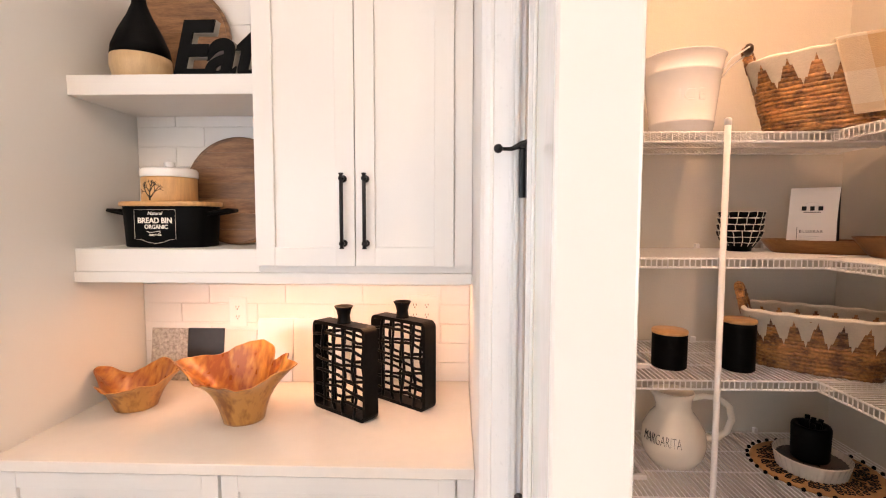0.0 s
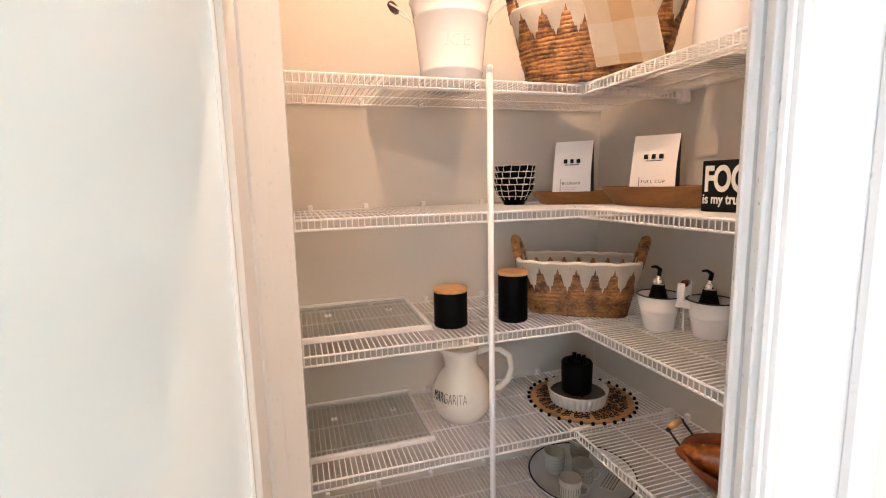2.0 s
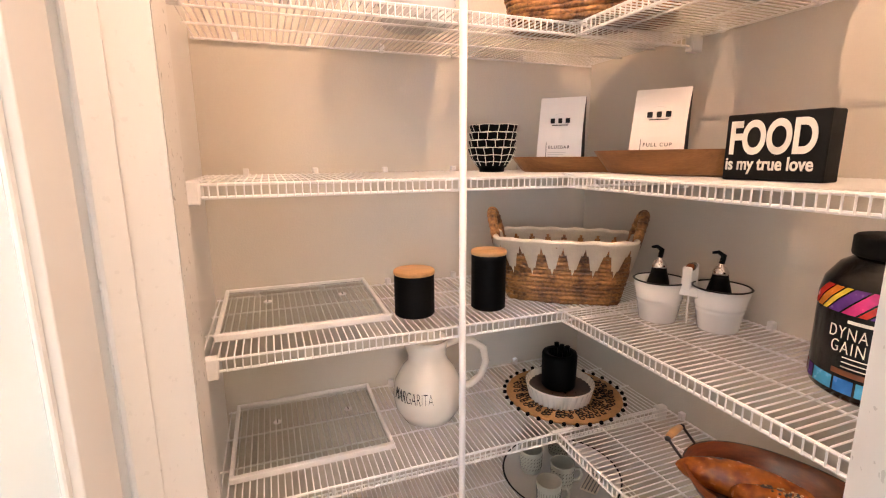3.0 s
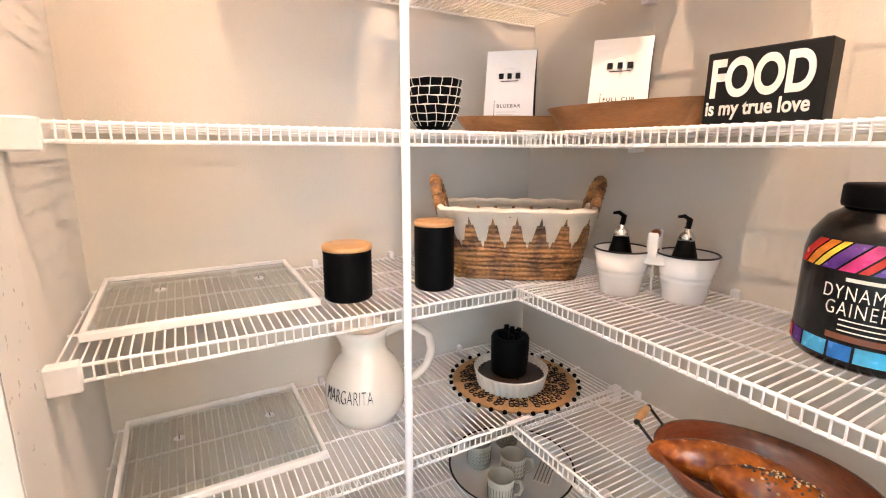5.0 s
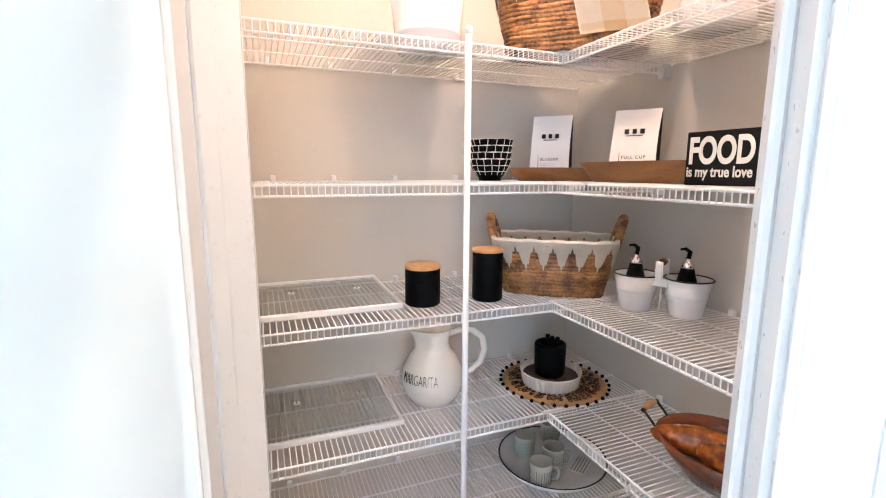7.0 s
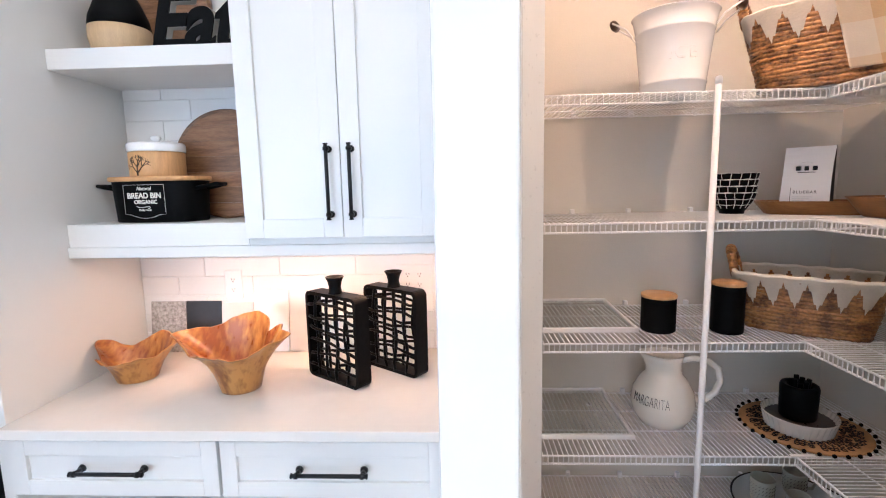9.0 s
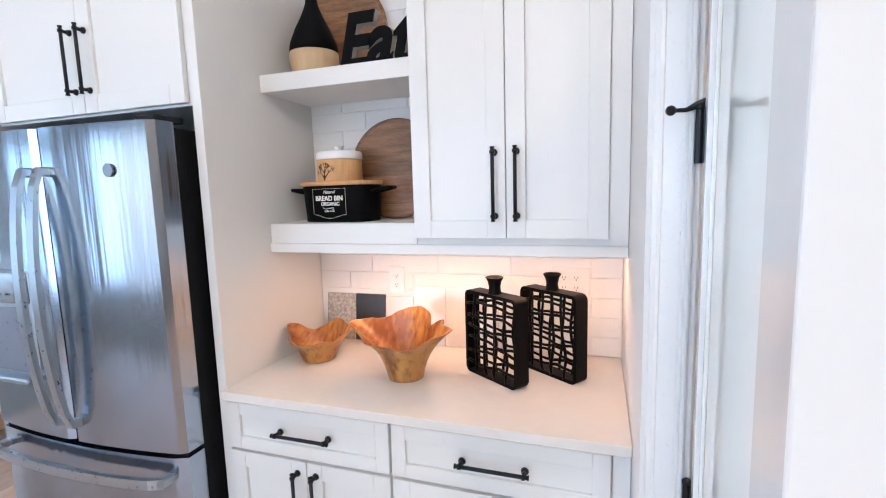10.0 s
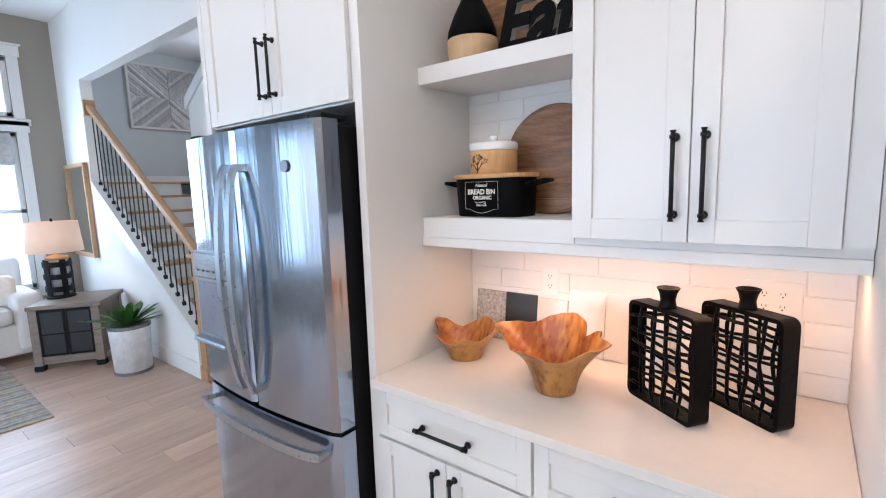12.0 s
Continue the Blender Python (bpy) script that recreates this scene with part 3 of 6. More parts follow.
for z in DECK:
    wire_shelf(z)
post = thing("shelf_support_pole", (0.941, 1.522, 0), 0, "white metal pole clipped to the shelf fronts", "pole")
part("pole", lathe([(0.0085, 0), (0.0085, 1.822)], 16), M_WIRE, post, smooth=True)
part("cap", lathe([(0.0095, 1.815), (0.0095, 1.832), (0.006, 1.836)], 16), M_PLASTIC, post, smooth=True)
tagged(part("under_cabinet_light", box(-0.80, 0.20, 1.73, 1.755, 1.3405, 1.3455), mat("warm_light_strip", (1.0, 0.72, 0.45), 0.4, emit=6.0)), "slim warm strip light under the wall cabinet", "light")
dome = thing("ceiling_light", (0.96, 1.08, 2.74), 0, "small round glowing pantry ceiling light", "light")
part("rim", lathe([(0.075, -0.012), (0.085, -0.008), (0.085, 0)], 24), M_PLASTIC, dome, smooth=True)
part("diffuser", lathe([(0.0, -0.016), (0.06, -0.014), (0.074, -0.006)], 24), mat("glowing_diffuser", (1.0, 0.72, 0.48), 0.4, emit=5.0), dome, smooth=True)

# bodies for the added fill cans, never in view
for cx, cy in ((-0.55, 0.35), (-2.2, 0.2), (0.9, -1.6)):
    can = thing("recessed_light", (cx, cy, CEIL), 0, "round recessed ceiling light added as fill, out of view", "light", "recessed ceiling lights")
    part("trim_ring", lathe([(0.075, -0.001), (0.075, -0.008), (0.10, -0.005), (0.10, -0.001), (0.075, -0.001)], 28), M_PLASTIC, can, smooth=True)
    part("lens", lathe([(0.0, -0.006), (0.074, -0.006)], 28), mat("glowing_lens", (1.0, 0.95, 0.88), 0.4, emit=4.0), can)

# invented pendant bodies for these two unseen lamps
for px, py in ((0.05, -2.6), (1.25, -1.75)):
    pend = thing("pendant_light", (px, py, CEIL), 0, "unseen pendant added on the kitchen ceiling as a light source", "light", "kitchen pendants")
    part("cord", tube([(0, 0, 0), (0, 0, -0.2)], 0.003, 8), M_BLACKM, pend)
    part("canopy", lathe([(0.05, -0.02), (0.06, 0)], 24), M_BLACKM, pend, smooth=True)
    part("socket", lathe([(0.0, -0.25), (0.02, -0.25), (0.03, -0.2), (0.0, -0.195)], 20), M_BLACKM, pend, smooth=True)

# ---- living room and stairs, seen past the fridge ----
WW, SW = -6.95, 2.0
# the openings from -2.7 to -1.22 hold the added, unseen windows
for y0, y1, z0, z1 in ((-4.1, -2.7, 0, CEIL), (-1.22, 0.1, 0, CEIL), (0.1, 1.58, 0, 0.55), (0.1, 1.58, 2.33, 2.50), (0.1, 1.58, 3.15, CEIL), (-2.7, -1.22, 0, 0.55), (-2.7, -1.22, 2.33, 2.50), (-2.7, -1.22, 3.15, CEIL), (1.58, SW, 0, CEIL)):
    structure("wall_west", box(WW - 0.12, WW, y0, y1, z0, z1), M_TAUPE, "taupe painted living room window wall")
structure("wall_stair", prism([(-6.12, 0), (-3.93, 0), (-3.93, 0.36), (-6.12, 1.72)], "y", SW, SW + 0.11), M_WALL, "white painted knee wall under the stair rail")
structure("wall_stair_left", box(WW, -6.12, SW, SW + 0.11, 0, CEIL), M_WALL, "white painted wall beside the stair opening")
structure("wall_stair_header", box(-6.12, -3.3, SW, SW + 0.11, 2.83, CEIL), M_WALL, "white painted header over the stairs")
structure("wall_landing", box(-7.52, -7.40, SW + 0.11, 4.2, 0, CEIL), mat("blue_grey_wall_paint", (0.50, 0.52, 0.52), 0.75, vary=0.02, bump=0.2, fine=240), "blue grey painted stair landing wall")
structure("wall_flight", prism([(-6.0, 0), (-2.2, 0), (-2.2, 5.05), (-6.0, 2.70)], "y", 3.06, 3.16), M_WALL, "white painted wall of the upper stair flight")
structure("wall_stair_north", box(-7.5, 3.2, 4.1, 4.2, 0, CEIL), M_WALL, "white painted stairwell wall")
structure("trim_flight", prism([(-6.05, 2.62), (-3.0, 4.51), (-3.0, 4.65), (-6.05, 2.76)], "y", 3.035, 3.06), M_TRIM, "white sloping trim on the upper flight")
structure("trim_stair_cap", prism([(-6.12, 1.721), (-3.93, 0.361), (-3.90, 0.385), (-6.12, 1.765)], "y", SW - 0.012, SW + 0.122), M_TRIM, "white sloping cap of the stair knee wall")
structure("trim_stair_skirt", prism([(-6.12, 1.60), (-3.93, 0.24), (-3.93, 0.35), (-6.12, 1.71)], "y", SW - 0.008, SW), M_TRIM, "white skirt board under the stair cap")
structure("trim_stair_end", box(-3.93, -3.90, SW - 0.012, SW + 0.122, 0, 0.37), M_TRIM, "white end board of the knee wall")
structure("baseboard", box(-6.95, -3.93, SW - 0.014, SW - 0.0005, 0, 0.14, 0.003), M_TRIM, "white baseboard along the stair wall")
structure("baseboard_west", box(WW, WW + 0.014, -4, SW - 0.015, 0, 0.14, 0.003), M_TRIM, "white baseboard under the window")
structure("baseboard_landing", box(-7.40, -7.385, SW + 0.12, 4.1, 1.751, 1.86, 0.003), M_TRIM, "white baseboard on the stair landing")
stairs = tagged(new("staircase"), "white stairs with oak treads", "staircase", kind="structure")
RUN, RISE, SX = 0.272, 0.175, -3.98
for i in range(10):
    xn = SX - RUN * i
    part("riser", box(xn - 0.02, xn, SW + 0.112, 3.058, RISE * i, RISE * (i + 1) - 0.028), M_TRIM, stairs)
    xb = xn - RUN if i < 9 else -7.40
    part("tread", box(xb - 0.0, xn + 0.028, SW + 0.112, 3.058 if i < 9 else 4.1, RISE * (i + 1) - 0.028, RISE * (i + 1), 0.006, 2), M_HANDRAIL, stairs)
rail = thing("stair_railing", (0, 0, 0), 0, "oak handrail on black iron balusters", "railing")
slope = (2.55 - 1.10) / (-6.05 + 3.86)
prof = [(-0.03, -0.03), (0.03, -0.03), (0.036, 0.0), (0.028, 0.024), (0.0, 0.032), (-0.028, 0.024), (-0.036, 0.0)]
b = bmesh.new()
ends = []
for x in (-3.86, -6.08):
    zc = 1.075 + slope * (x + 3.86)
    ends.append([b.verts.new((x, SW + 0.055 + p, zc + q * 1.2)) for p, q in prof])
for i in range(len(prof)):
    j = (i + 1) % len(prof)
    b.faces.new((ends[0][i], ends[0][j], ends[1][j], ends[1][i]))
b.faces.new(ends[0][::-1])
b.faces.new(ends[1])
part("handrail", b, M_HANDRAIL, rail, "oak handrail")
part("rosette", box(-6.119, -6.08, SW + 0.0, SW + 0.11, 2.46, 2.62, 0.004), M_HANDRAIL, rail, "square oak wall rosette")
nw = box(-3.90, -3.80, SW + 0.005, SW + 0.105, 0, 1.05, 0.004)
merge(nw, box(-3.915, -3.785, SW - 0.01, SW + 0.12, 0, 0.12, 0.004))
merge(nw, box(-3.91, -3.79, SW - 0.005, SW + 0.115, 0.86, 0.89, 0.004))
merge(nw, box(-3.925, -3.775, SW - 0.02, SW + 0.13, 1.05, 1.085, 0.006))
part("newel_post", nw, M_HANDRAIL, rail, "square oak newel post")
for i in range(19):
    x = -4.02 - i * 0.112
    z0 = 0.385 + (1.765 - 0.385) / (-6.12 + 3.90) * (x + 3.90)
    z1 = 1.05 + slope * (x + 3.86)
    q = tube([(x, SW + 0.055, z0 - 0.004), (x, SW + 0.055, z1)], 0.0068, 6)
    merge(q, box(x - 0.016, x + 0.016, SW + 0.039, SW + 0.071, z0 - 0.012, z0 + 0.03, 0.006))
    part("baluster", q, M_BLACKM, rail)
art = thing("wall_art", (-7.385, 3.42, 2.97), 90, "grey wooden wall art of slanted slats", "wall art")
M_GREYW = mat("weathered_grey_wood", (0.44, 0.42, 0.40), 0.7, vary=0.3, scale=5, stretch=(10, 10, 1), bump=0.4, random=0.35)
part("backing", box(-0.52, 0.52, -0.004, 0.012, -0.43, 0.43), M_GREYW, art)
for x0, x1, z0, z1 in ((-0.54, 0.54, -0.45, -0.42), (-0.54, 0.54, 0.42, 0.45), (-0.54, -0.51, -0.42, 0.42), (0.51, 0.54, -0.42, 0.42)):
    part("frame_board", box(x0, x1, -0.03, 0.012, z0, z1, 0.002), mat("pale_frame_wood", (0.6, 0.56, 0.52), 0.6), art)
for quad, (cx, cz) in enumerate(((-0.255, 0.21), (0.255, 0.21), (-0.255, -0.21), (0.255, -0.21))):
    for k in range(-8, 9):
        ang = radians(40 if quad in (0, 3) else -40)
        q = box(-0.5, 0.5, -0.016 - 0.006 * (k % 2), -0.004, -0.0165, 0.0165)
        bmesh.ops.transform(q, matrix=Matrix.Translation((cx, 0, cz)) @ Matrix.Rotation(ang, 4, "Y") @ Matrix.Translation((0, 0, k * 0.037)), verts=q.verts)
        for co, no in (((cx - 0.252, 0, 0), (-1, 0, 0)), ((cx + 0.252, 0, 0), (1, 0, 0)), ((0, 0, cz - 0.208), (0, 0, -1)), ((0, 0, cz + 0.208), (0, 0, 1))):
            cut = bmesh.ops.bisect_plane(q, geom=q.verts[:] + q.edges[:] + q.faces[:], plane_co=co, plane_no=no, clear_outer=True)
            rim = [e for e in cut["geom_cut"] if isinstance(e, bmesh.types.BMEdge)]
            if rim:
                bmesh.ops.contextual_create(q, geom=rim)
        if not q.faces:
            q.free()
            continue
        part("slat", q, M_GREYW, art)

# windows on the west wall; the two at -2.8 are added, unseen, for fridge streaks
M_WGLASS = glass_mat("window_glass")
for name, dy, z0, z1 in (("window_1", 0, 0.55, 2.33), ("window_2", 0, 2.50, 3.15), ("window_3", -2.8, 0.55, 2.33), ("window_4", -2.8, 2.50, 3.15)):
    w = tagged(new(name), "white framed window with bright daylight", "window", kind="structure")
    w.location = (0, dy, 0)
    bars = [(0.1, 1.58, z0, z0 + 0.05), (0.1, 1.58, z1 - 0.05, z1), (0.1, 0.15, z0, z1), (1.53, 1.58, z0, z1), (0.82, 0.86, z0, z1)]
    if z0 < 1:
        bars.append((0.1, 1.58, 1.42, 1.47))
    for y0, y1, a0, a1 in bars:
        part("sash", box(WW - 0.08, WW - 0.035, y0, y1, a0, a1, 0.003), M_TRIM, w)
    p = part("pane", box(WW - 0.062, WW - 0.056, 0.14, 1.54, z0 + 0.04, z1 - 0.04), M_WGLASS, w)
    p.visible_shadow = False
    for y0, y1, a0, a1 in ((0.0, 0.1, z0 - 0.02, z1), (1.58, 1.68, z0 - 0.02, z1), (-0.02, 1.70, z1, z1 + 0.12), (-0.04, 1.72, z0 - 0.10, z0 - 0.02)):
        part("casing", box(WW, WW + 0.022, y0, y1, a0, a1, 0.003), M_TRIM, w)
    part("head_cap", box(WW, WW + 0.04, -0.04, 1.72, z1 + 0.12, z1 + 0.14, 0.003), M_TRIM, w)
# bluish glowing plane outside, in place of a daylit view
structure("backdrop", box(-13, -12.9, -12, 14, -1, 9), mat("bright_overcast_distance", (0.55, 0.80, 1.0), 1.0, emit=4.5), "glowing plane standing in for daylight beyond the windows")
w = tagged(new("window_5"), "white framed kitchen window with bright daylight", "window", kind="structure")
for y0, y1, a0, a1 in ((-2.4, -0.8, 0.65, 0.70), (-2.4, -0.8, 2.30, 2.35), (-2.4, -2.35, 0.70, 2.30), (-0.85, -0.8, 0.70, 2.30), (-2.35, -0.85, 1.47, 1.51)):
    part("sash", box(3.13, 3.17, y0, y1, a0, a1, 0.003), M_TRIM, w)
p = part("pane", box(3.147, 3.153, -2.36, -0.84, 0.69, 2.31), M_WGLASS, w)
p.visible_shadow = False
# two more glowing planes outside; the south one also brightens the fridge's reflection
structure("backdrop_east", box(12, 12.1, -12, 8, -1, 9), mat("bright_side_distance", (0.75, 0.9, 0.95), 1.0, emit=3.0), "glowing plane standing in for daylight beyond the side window")
structure("backdrop_south", box(-9, 6, -12.1, -12, -1, 9), mat("bright_garden_distance", (0.62, 0.83, 1.0), 1.0, emit=6.5), "glowing plane standing in for daylight beyond the kitchen windows")
blind = thing("roman_blind", (WW + 0.03, 0.84, 2.30), 0, "grey patterned roman blind folded up", "blind")
M_BLIND = mat("grey_print_linen", (0.62, 0.62, 0.62), 0.9, vary=0.3, scale=9, fine=40, second=(0.33, 0.34, 0.36))
for i in range(4):
    q = box(0.0, 0.035 + 0.012 * (i % 2), -0.68, 0.68, -0.085 * (i + 1), -0.085 * i + 0.015, 0.014, 2)
    part("fold", q, M_BLIND, blind)
# posts dividing the added opening at the left of the south wall
for x in (-6.88, -5.85, -4.8, -3.77):
    structure("door_post_south", box(x - 0.04, x + 0.04, -4.08, -4.0, 0.08, 2.55), M_TRIM, "white post in the added, unseen south opening")
for x in (-3.33, -2.3, -1.3, -0.27):
    structure("window_post_south", box(x - 0.04, x + 0.04, -4.08, -4.0, 0.55, 2.55), M_TRIM, "white window mullion")

mirror = thing("framed_mirror", (-6.53, SW - 0.003, 1.43), 0, "tall mirror in a brown wooden frame", "mirror")
for x0, x1, z0, z1 in ((-0.36, 0.36, -0.53, -0.49), (-0.36, 0.36, 0.49, 0.53), (-0.36, -0.32, -0.49, 0.49), (0.32, 0.36, -0.49, 0.49)):
    part("frame_board", box(x0, x1, -0.05, 0, z0, z1, 0.004), M_HANDRAIL, mirror)
part("glass", box(-0.32, 0.32, -0.03, -0.02, -0.49, 0.49), mat("silvered_mirror", (0.85, 0.9, 0.92), 0.03, 1.0, vary=0.01), mirror)

sofa = thing("sofa", (-6.2, 0.55, 0), 0, "white upholstered sofa with patterned cushion", "sofa")
M_LINEN = mat("white_linen", (0.74, 0.735, 0.73), 0.95, vary=0.03, bump=0.5, fine=300)
part("base", box(-0.48, 0.42, -1.5, 0.82, 0.09, 0.40, 0.03, 3), M_LINEN, sofa, smooth=True)
part("seat_cushion", box(-0.30, 0.46, -0.75, 0.60, 0.40, 0.55, 0.04, 3), M_LINEN, sofa, smooth=True)
part("backrest", box(-0.52, -0.26, -1.5, 0.82, 0.35, 0.98, 0.07, 4), M_LINEN, sofa, smooth=True)
part("arm", box(-0.5, 0.44, 0.60, 0.84, 0.12, 0.68, 0.06, 4), M_LINEN, sofa, smooth=True)
for x, y in ((0.36, 0.76), (-0.42, 0.76)):
    part("leg", box(x - 0.025, x + 0.025, y - 0.025, y + 0.025, 0, 0.10), M_DARK, sofa)
cush = thing("cushion", (-6.05, 1.0, 0.55), -18, "cream diamond patterned sofa cushion", "cushion")
q = box(-0.07, 0.07, -0.24, 0.24, 0.0, 0.30, 0.06, 4)
part("cover", q, mat("cream_woven_cover", (0.72, 0.68, 0.62), 0.9, vary=0.1, scale=25, bump=0.6, fine=60), cush, smooth=True)

# end table with wire-front doors
TBL = thing("end_table", (-5.46, 1.575, 0), 55, "grey brown wooden end table with dark doors", "table")
TBL.scale = (0.84, 0.84, 1)
M_TBL = mat("grey_brown_oak", (0.20, 0.155, 0.125), 0.55, vary=0.25, scale=5, stretch=(1, 6, 6), bump=0.25)
part("tabletop", box(-0.34, 0.36, -0.36, 0.36, 0.575, 0.615, 0.004), M_TBL, TBL)
for x in (-0.29, 0.29):
    for y in (-0.31, 0.31):
        part("leg", box(x - 0.04, x + 0.04, y - 0.035, y + 0.035, 0.05, 0.575, 0.003), M_TBL, TBL)
        part("foot", box(x - 0.045, x + 0.045, y - 0.04, y + 0.04, 0, 0.05, 0.004), M_DARK, TBL)
part("back_panel", box(-0.29, 0.29, 0.285, 0.305, 0.09, 0.575), M_TBL, TBL)
part("side_panel", box(-0.325, -0.305, -0.28, 0.28, 0.09, 0.575), M_TBL, TBL)
part("side_panel", box(0.295, 0.315, -0.28, 0.28, 0.09, 0.575), M_TBL, TBL)
part("bottom_rail", box(-0.26, 0.26, -0.33, -0.29, 0.06, 0.13, 0.003), M_TBL, TBL)
part("shelf", box(-0.30, 0.30, -0.28, 0.29, 0.10, 0.12), M_TBL, TBL)
for x0, x1 in ((-0.25, -0.003), (0.003, 0.25)):
    dd = part("door", box(x0, x1, -0.335, -0.325, 0.135, 0.565), mat("dark_mesh_door", (0.016, 0.016, 0.018), 0.35, vary=0.3, scale=60), TBL, "dark mesh door")
    for a0, a1, c0, c1 in ((x0, x1, 0.135, 0.155), (x0, x1, 0.545, 0.565), (x0, x0 + 0.02, 0.155, 0.545), (x1 - 0.02, x1, 0.155, 0.545), (x0, x1, 0.335, 0.345)):
        part("frame_bar", box(a0, a1, -0.343, -0.335, c0, c1), M_DARK, dd)
tl = thing("table_lamp", (-5.64, 1.50, 0.615), 0, "table lamp with white drum shade and dark slatted base", "lamp")
part("foot", lathe([(0.115, 0), (0.12, 0.012), (0.11, 0.03)], 28), M_DARK, tl, smooth=True)
part("body", lathe([(0.085, 0.03), (0.085, 0.36), (0.07, 0.375)], 24), mat("frosted_inner_glass", (0.35, 0.36, 0.37), 0.4), tl, smooth=True)
for i in range(5):
    a = 2 * math.pi * i / 5 + 0.5
    q = box(-0.025, 0.025, -0.006, 0.006, 0.03, 0.375, 0.002)
    o = part("slat", q, M_DARK, tl)
    o.location, o.rotation_euler = (0.105 * math.sin(a), -0.105 * math.cos(a), 0), (0, 0, a)
for z in (0.09, 0.21, 0.33):
    part("hoop", lathe([(0.098, z - 0.025), (0.116, z - 0.025), (0.116, z + 0.025), (0.098, z + 0.025), (0.098, z - 0.025)], 28), M_DARK, tl, smooth=False)
part("cap", lathe([(0.09, 0.375), (0.095, 0.40), (0.02, 0.42), (0.016, 0.46)], 24), mat("rope_wrap", (0.45, 0.28, 0.14), 0.8), tl, smooth=True)
part("shade", lathe([(0.225, 0.45), (0.228, 0.45), (0.205, 0.74), (0.202, 0.74), (0.225, 0.45)], 36), mat("warm_lit_linen_shade", (0.88, 0.62, 0.47), 0.9, emit=0.35), tl, "linen shade lit from inside", True)
part("finial", lathe([(0.008, 0.74), (0.014, 0.755), (0.006, 0.772)], 12), M_DARK, tl, smooth=True)
lamp("lamp_bulb", "POINT", 4, (1.0, 0.75, 0.5), pose(-5.64, 1.50, 1.2), 0.05)

pot = thing("potted_plant", (-4.645, 1.735, 0), 0, "green agave in a white ribbed metal pot", "plant")
part("pot", lathe([(0.0, 0.0), (0.135, 0.0), (0.135, 0.02), (0.145, 0.021), (0.160, 0.42), (0.165, 0.43), (0.158, 0.44), (0.15, 0.42), (0.0, 0.40)], 96, lambda a, z: 1 + (0.014 * math.cos(a * 32) if 0.02 < z < 0.425 else 0)), mat("white_washed_zinc", (0.78, 0.79, 0.80), 0.5, 0.2, vary=0.15, scale=12), pot, smooth=True)
for z in (0.015, 0.425):
    part("band", lathe([(0.148 + z * 0.04, z - 0.012), (0.152 + z * 0.04, z - 0.012), (0.152 + z * 0.04, z + 0.012), (0.148 + z * 0.04, z + 0.012)], 48), mat("dark_zinc_band", (0.2, 0.2, 0.21), 0.5, 0.8), pot)
M_LEAF = mat("agave_leaf", (0.085, 0.23, 0.05), 0.4, vary=0.4, scale=12, stretch=(1, 1, 1), random=0.25)
for i in range(34):
    a, tilt, L = i * 2.399, 0.15 + 1.15 * (i / 34), 0.15 + 0.11 * random.random() + 0.06 * (i / 34)
    q = bmesh.new()
    rows = []
    for k in range(7):
        f = k / 6
        wd = 0.040 * (0.55 + 1.1 * f) * (1 - f) ** 0.55 if f < 1 else 0
        out = L * (math.sin(tilt) * f + 0.25 * f * f * math.sin(tilt))
        up = L * (math.cos(tilt) * f - 0.12 * f * f)
        rows.append((q.verts.new((out, -wd, up + 0.012 * (1 - f))), q.verts.new((out + 0.004, 0, up)), q.verts.new((out, wd, up + 0.012 * (1 - f)))))
    for r0, r1 in zip(rows, rows[1:]):
        q.faces.new((r0[0], r0[1], r1[1], r1[0]))
        q.faces.new((r0[1], r0[2], r1[2], r1[1]))
    bmesh.ops.solidify(q, geom=q.faces[:], thickness=0.003)
    bmesh.ops.transform(q, matrix=Matrix.Translation((0.03 * math.cos(a), 0.03 * math.sin(a), 0.42)) @ Matrix.Rotation(a, 4, "Z"), verts=q.verts)
    part("leaf", q, M_LEAF, pot, smooth=True)
rug = thing("area_rug", (-5.0, -0.1, 0), 0, "grey and tan striped woven rug", "rug")
M_RUG = [mat("rug_yarn", c, 0.95, vary=0.35, scale=25, bump=0.9, fine=120) for c in ((0.30, 0.29, 0.29), (0.42, 0.34, 0.24), (0.20, 0.215, 0.235))]
for i in range(60):
    x = -0.9 + i * 0.03
    part("woven_band", box(x - 0.0146, x + 0.0146, -1.3, 1.14, 0.0, 0.010 + 0.002 * (i % 2), 0.003), M_RUG[(i * 7 + i // 5) % 3], rug)
# ---- things in the nook ----
def squircle(a, lx, ly, n=3.2):
    c, s = math.cos(a), math.sin(a)
    return (math.copysign(abs(c) ** (2 / n), c) * lx / 2, math.copysign(abs(s) ** (2 / n), s) * ly / 2)


def outline(count, lx, ly, n=3.2):
    """Points at even steps along the rounded rectangle."""
    dense = [Vector(squircle(2 * math.pi * k / 720, lx, ly, n)) for k in range(721)]
    run = [0.0]
    for p, q in zip(dense, dense[1:]):
        run.append(run[-1] + (q - p).length)
    out, j = [], 0
    for k in range(count):
        want = run[-1] * k / count
        while run[j + 1] < want:
            j += 1
        f = (want - run[j]) / max(1e-9, run[j + 1] - run[j])
        out.append(tuple(dense[j].lerp(dense[j + 1], f)))
    return out


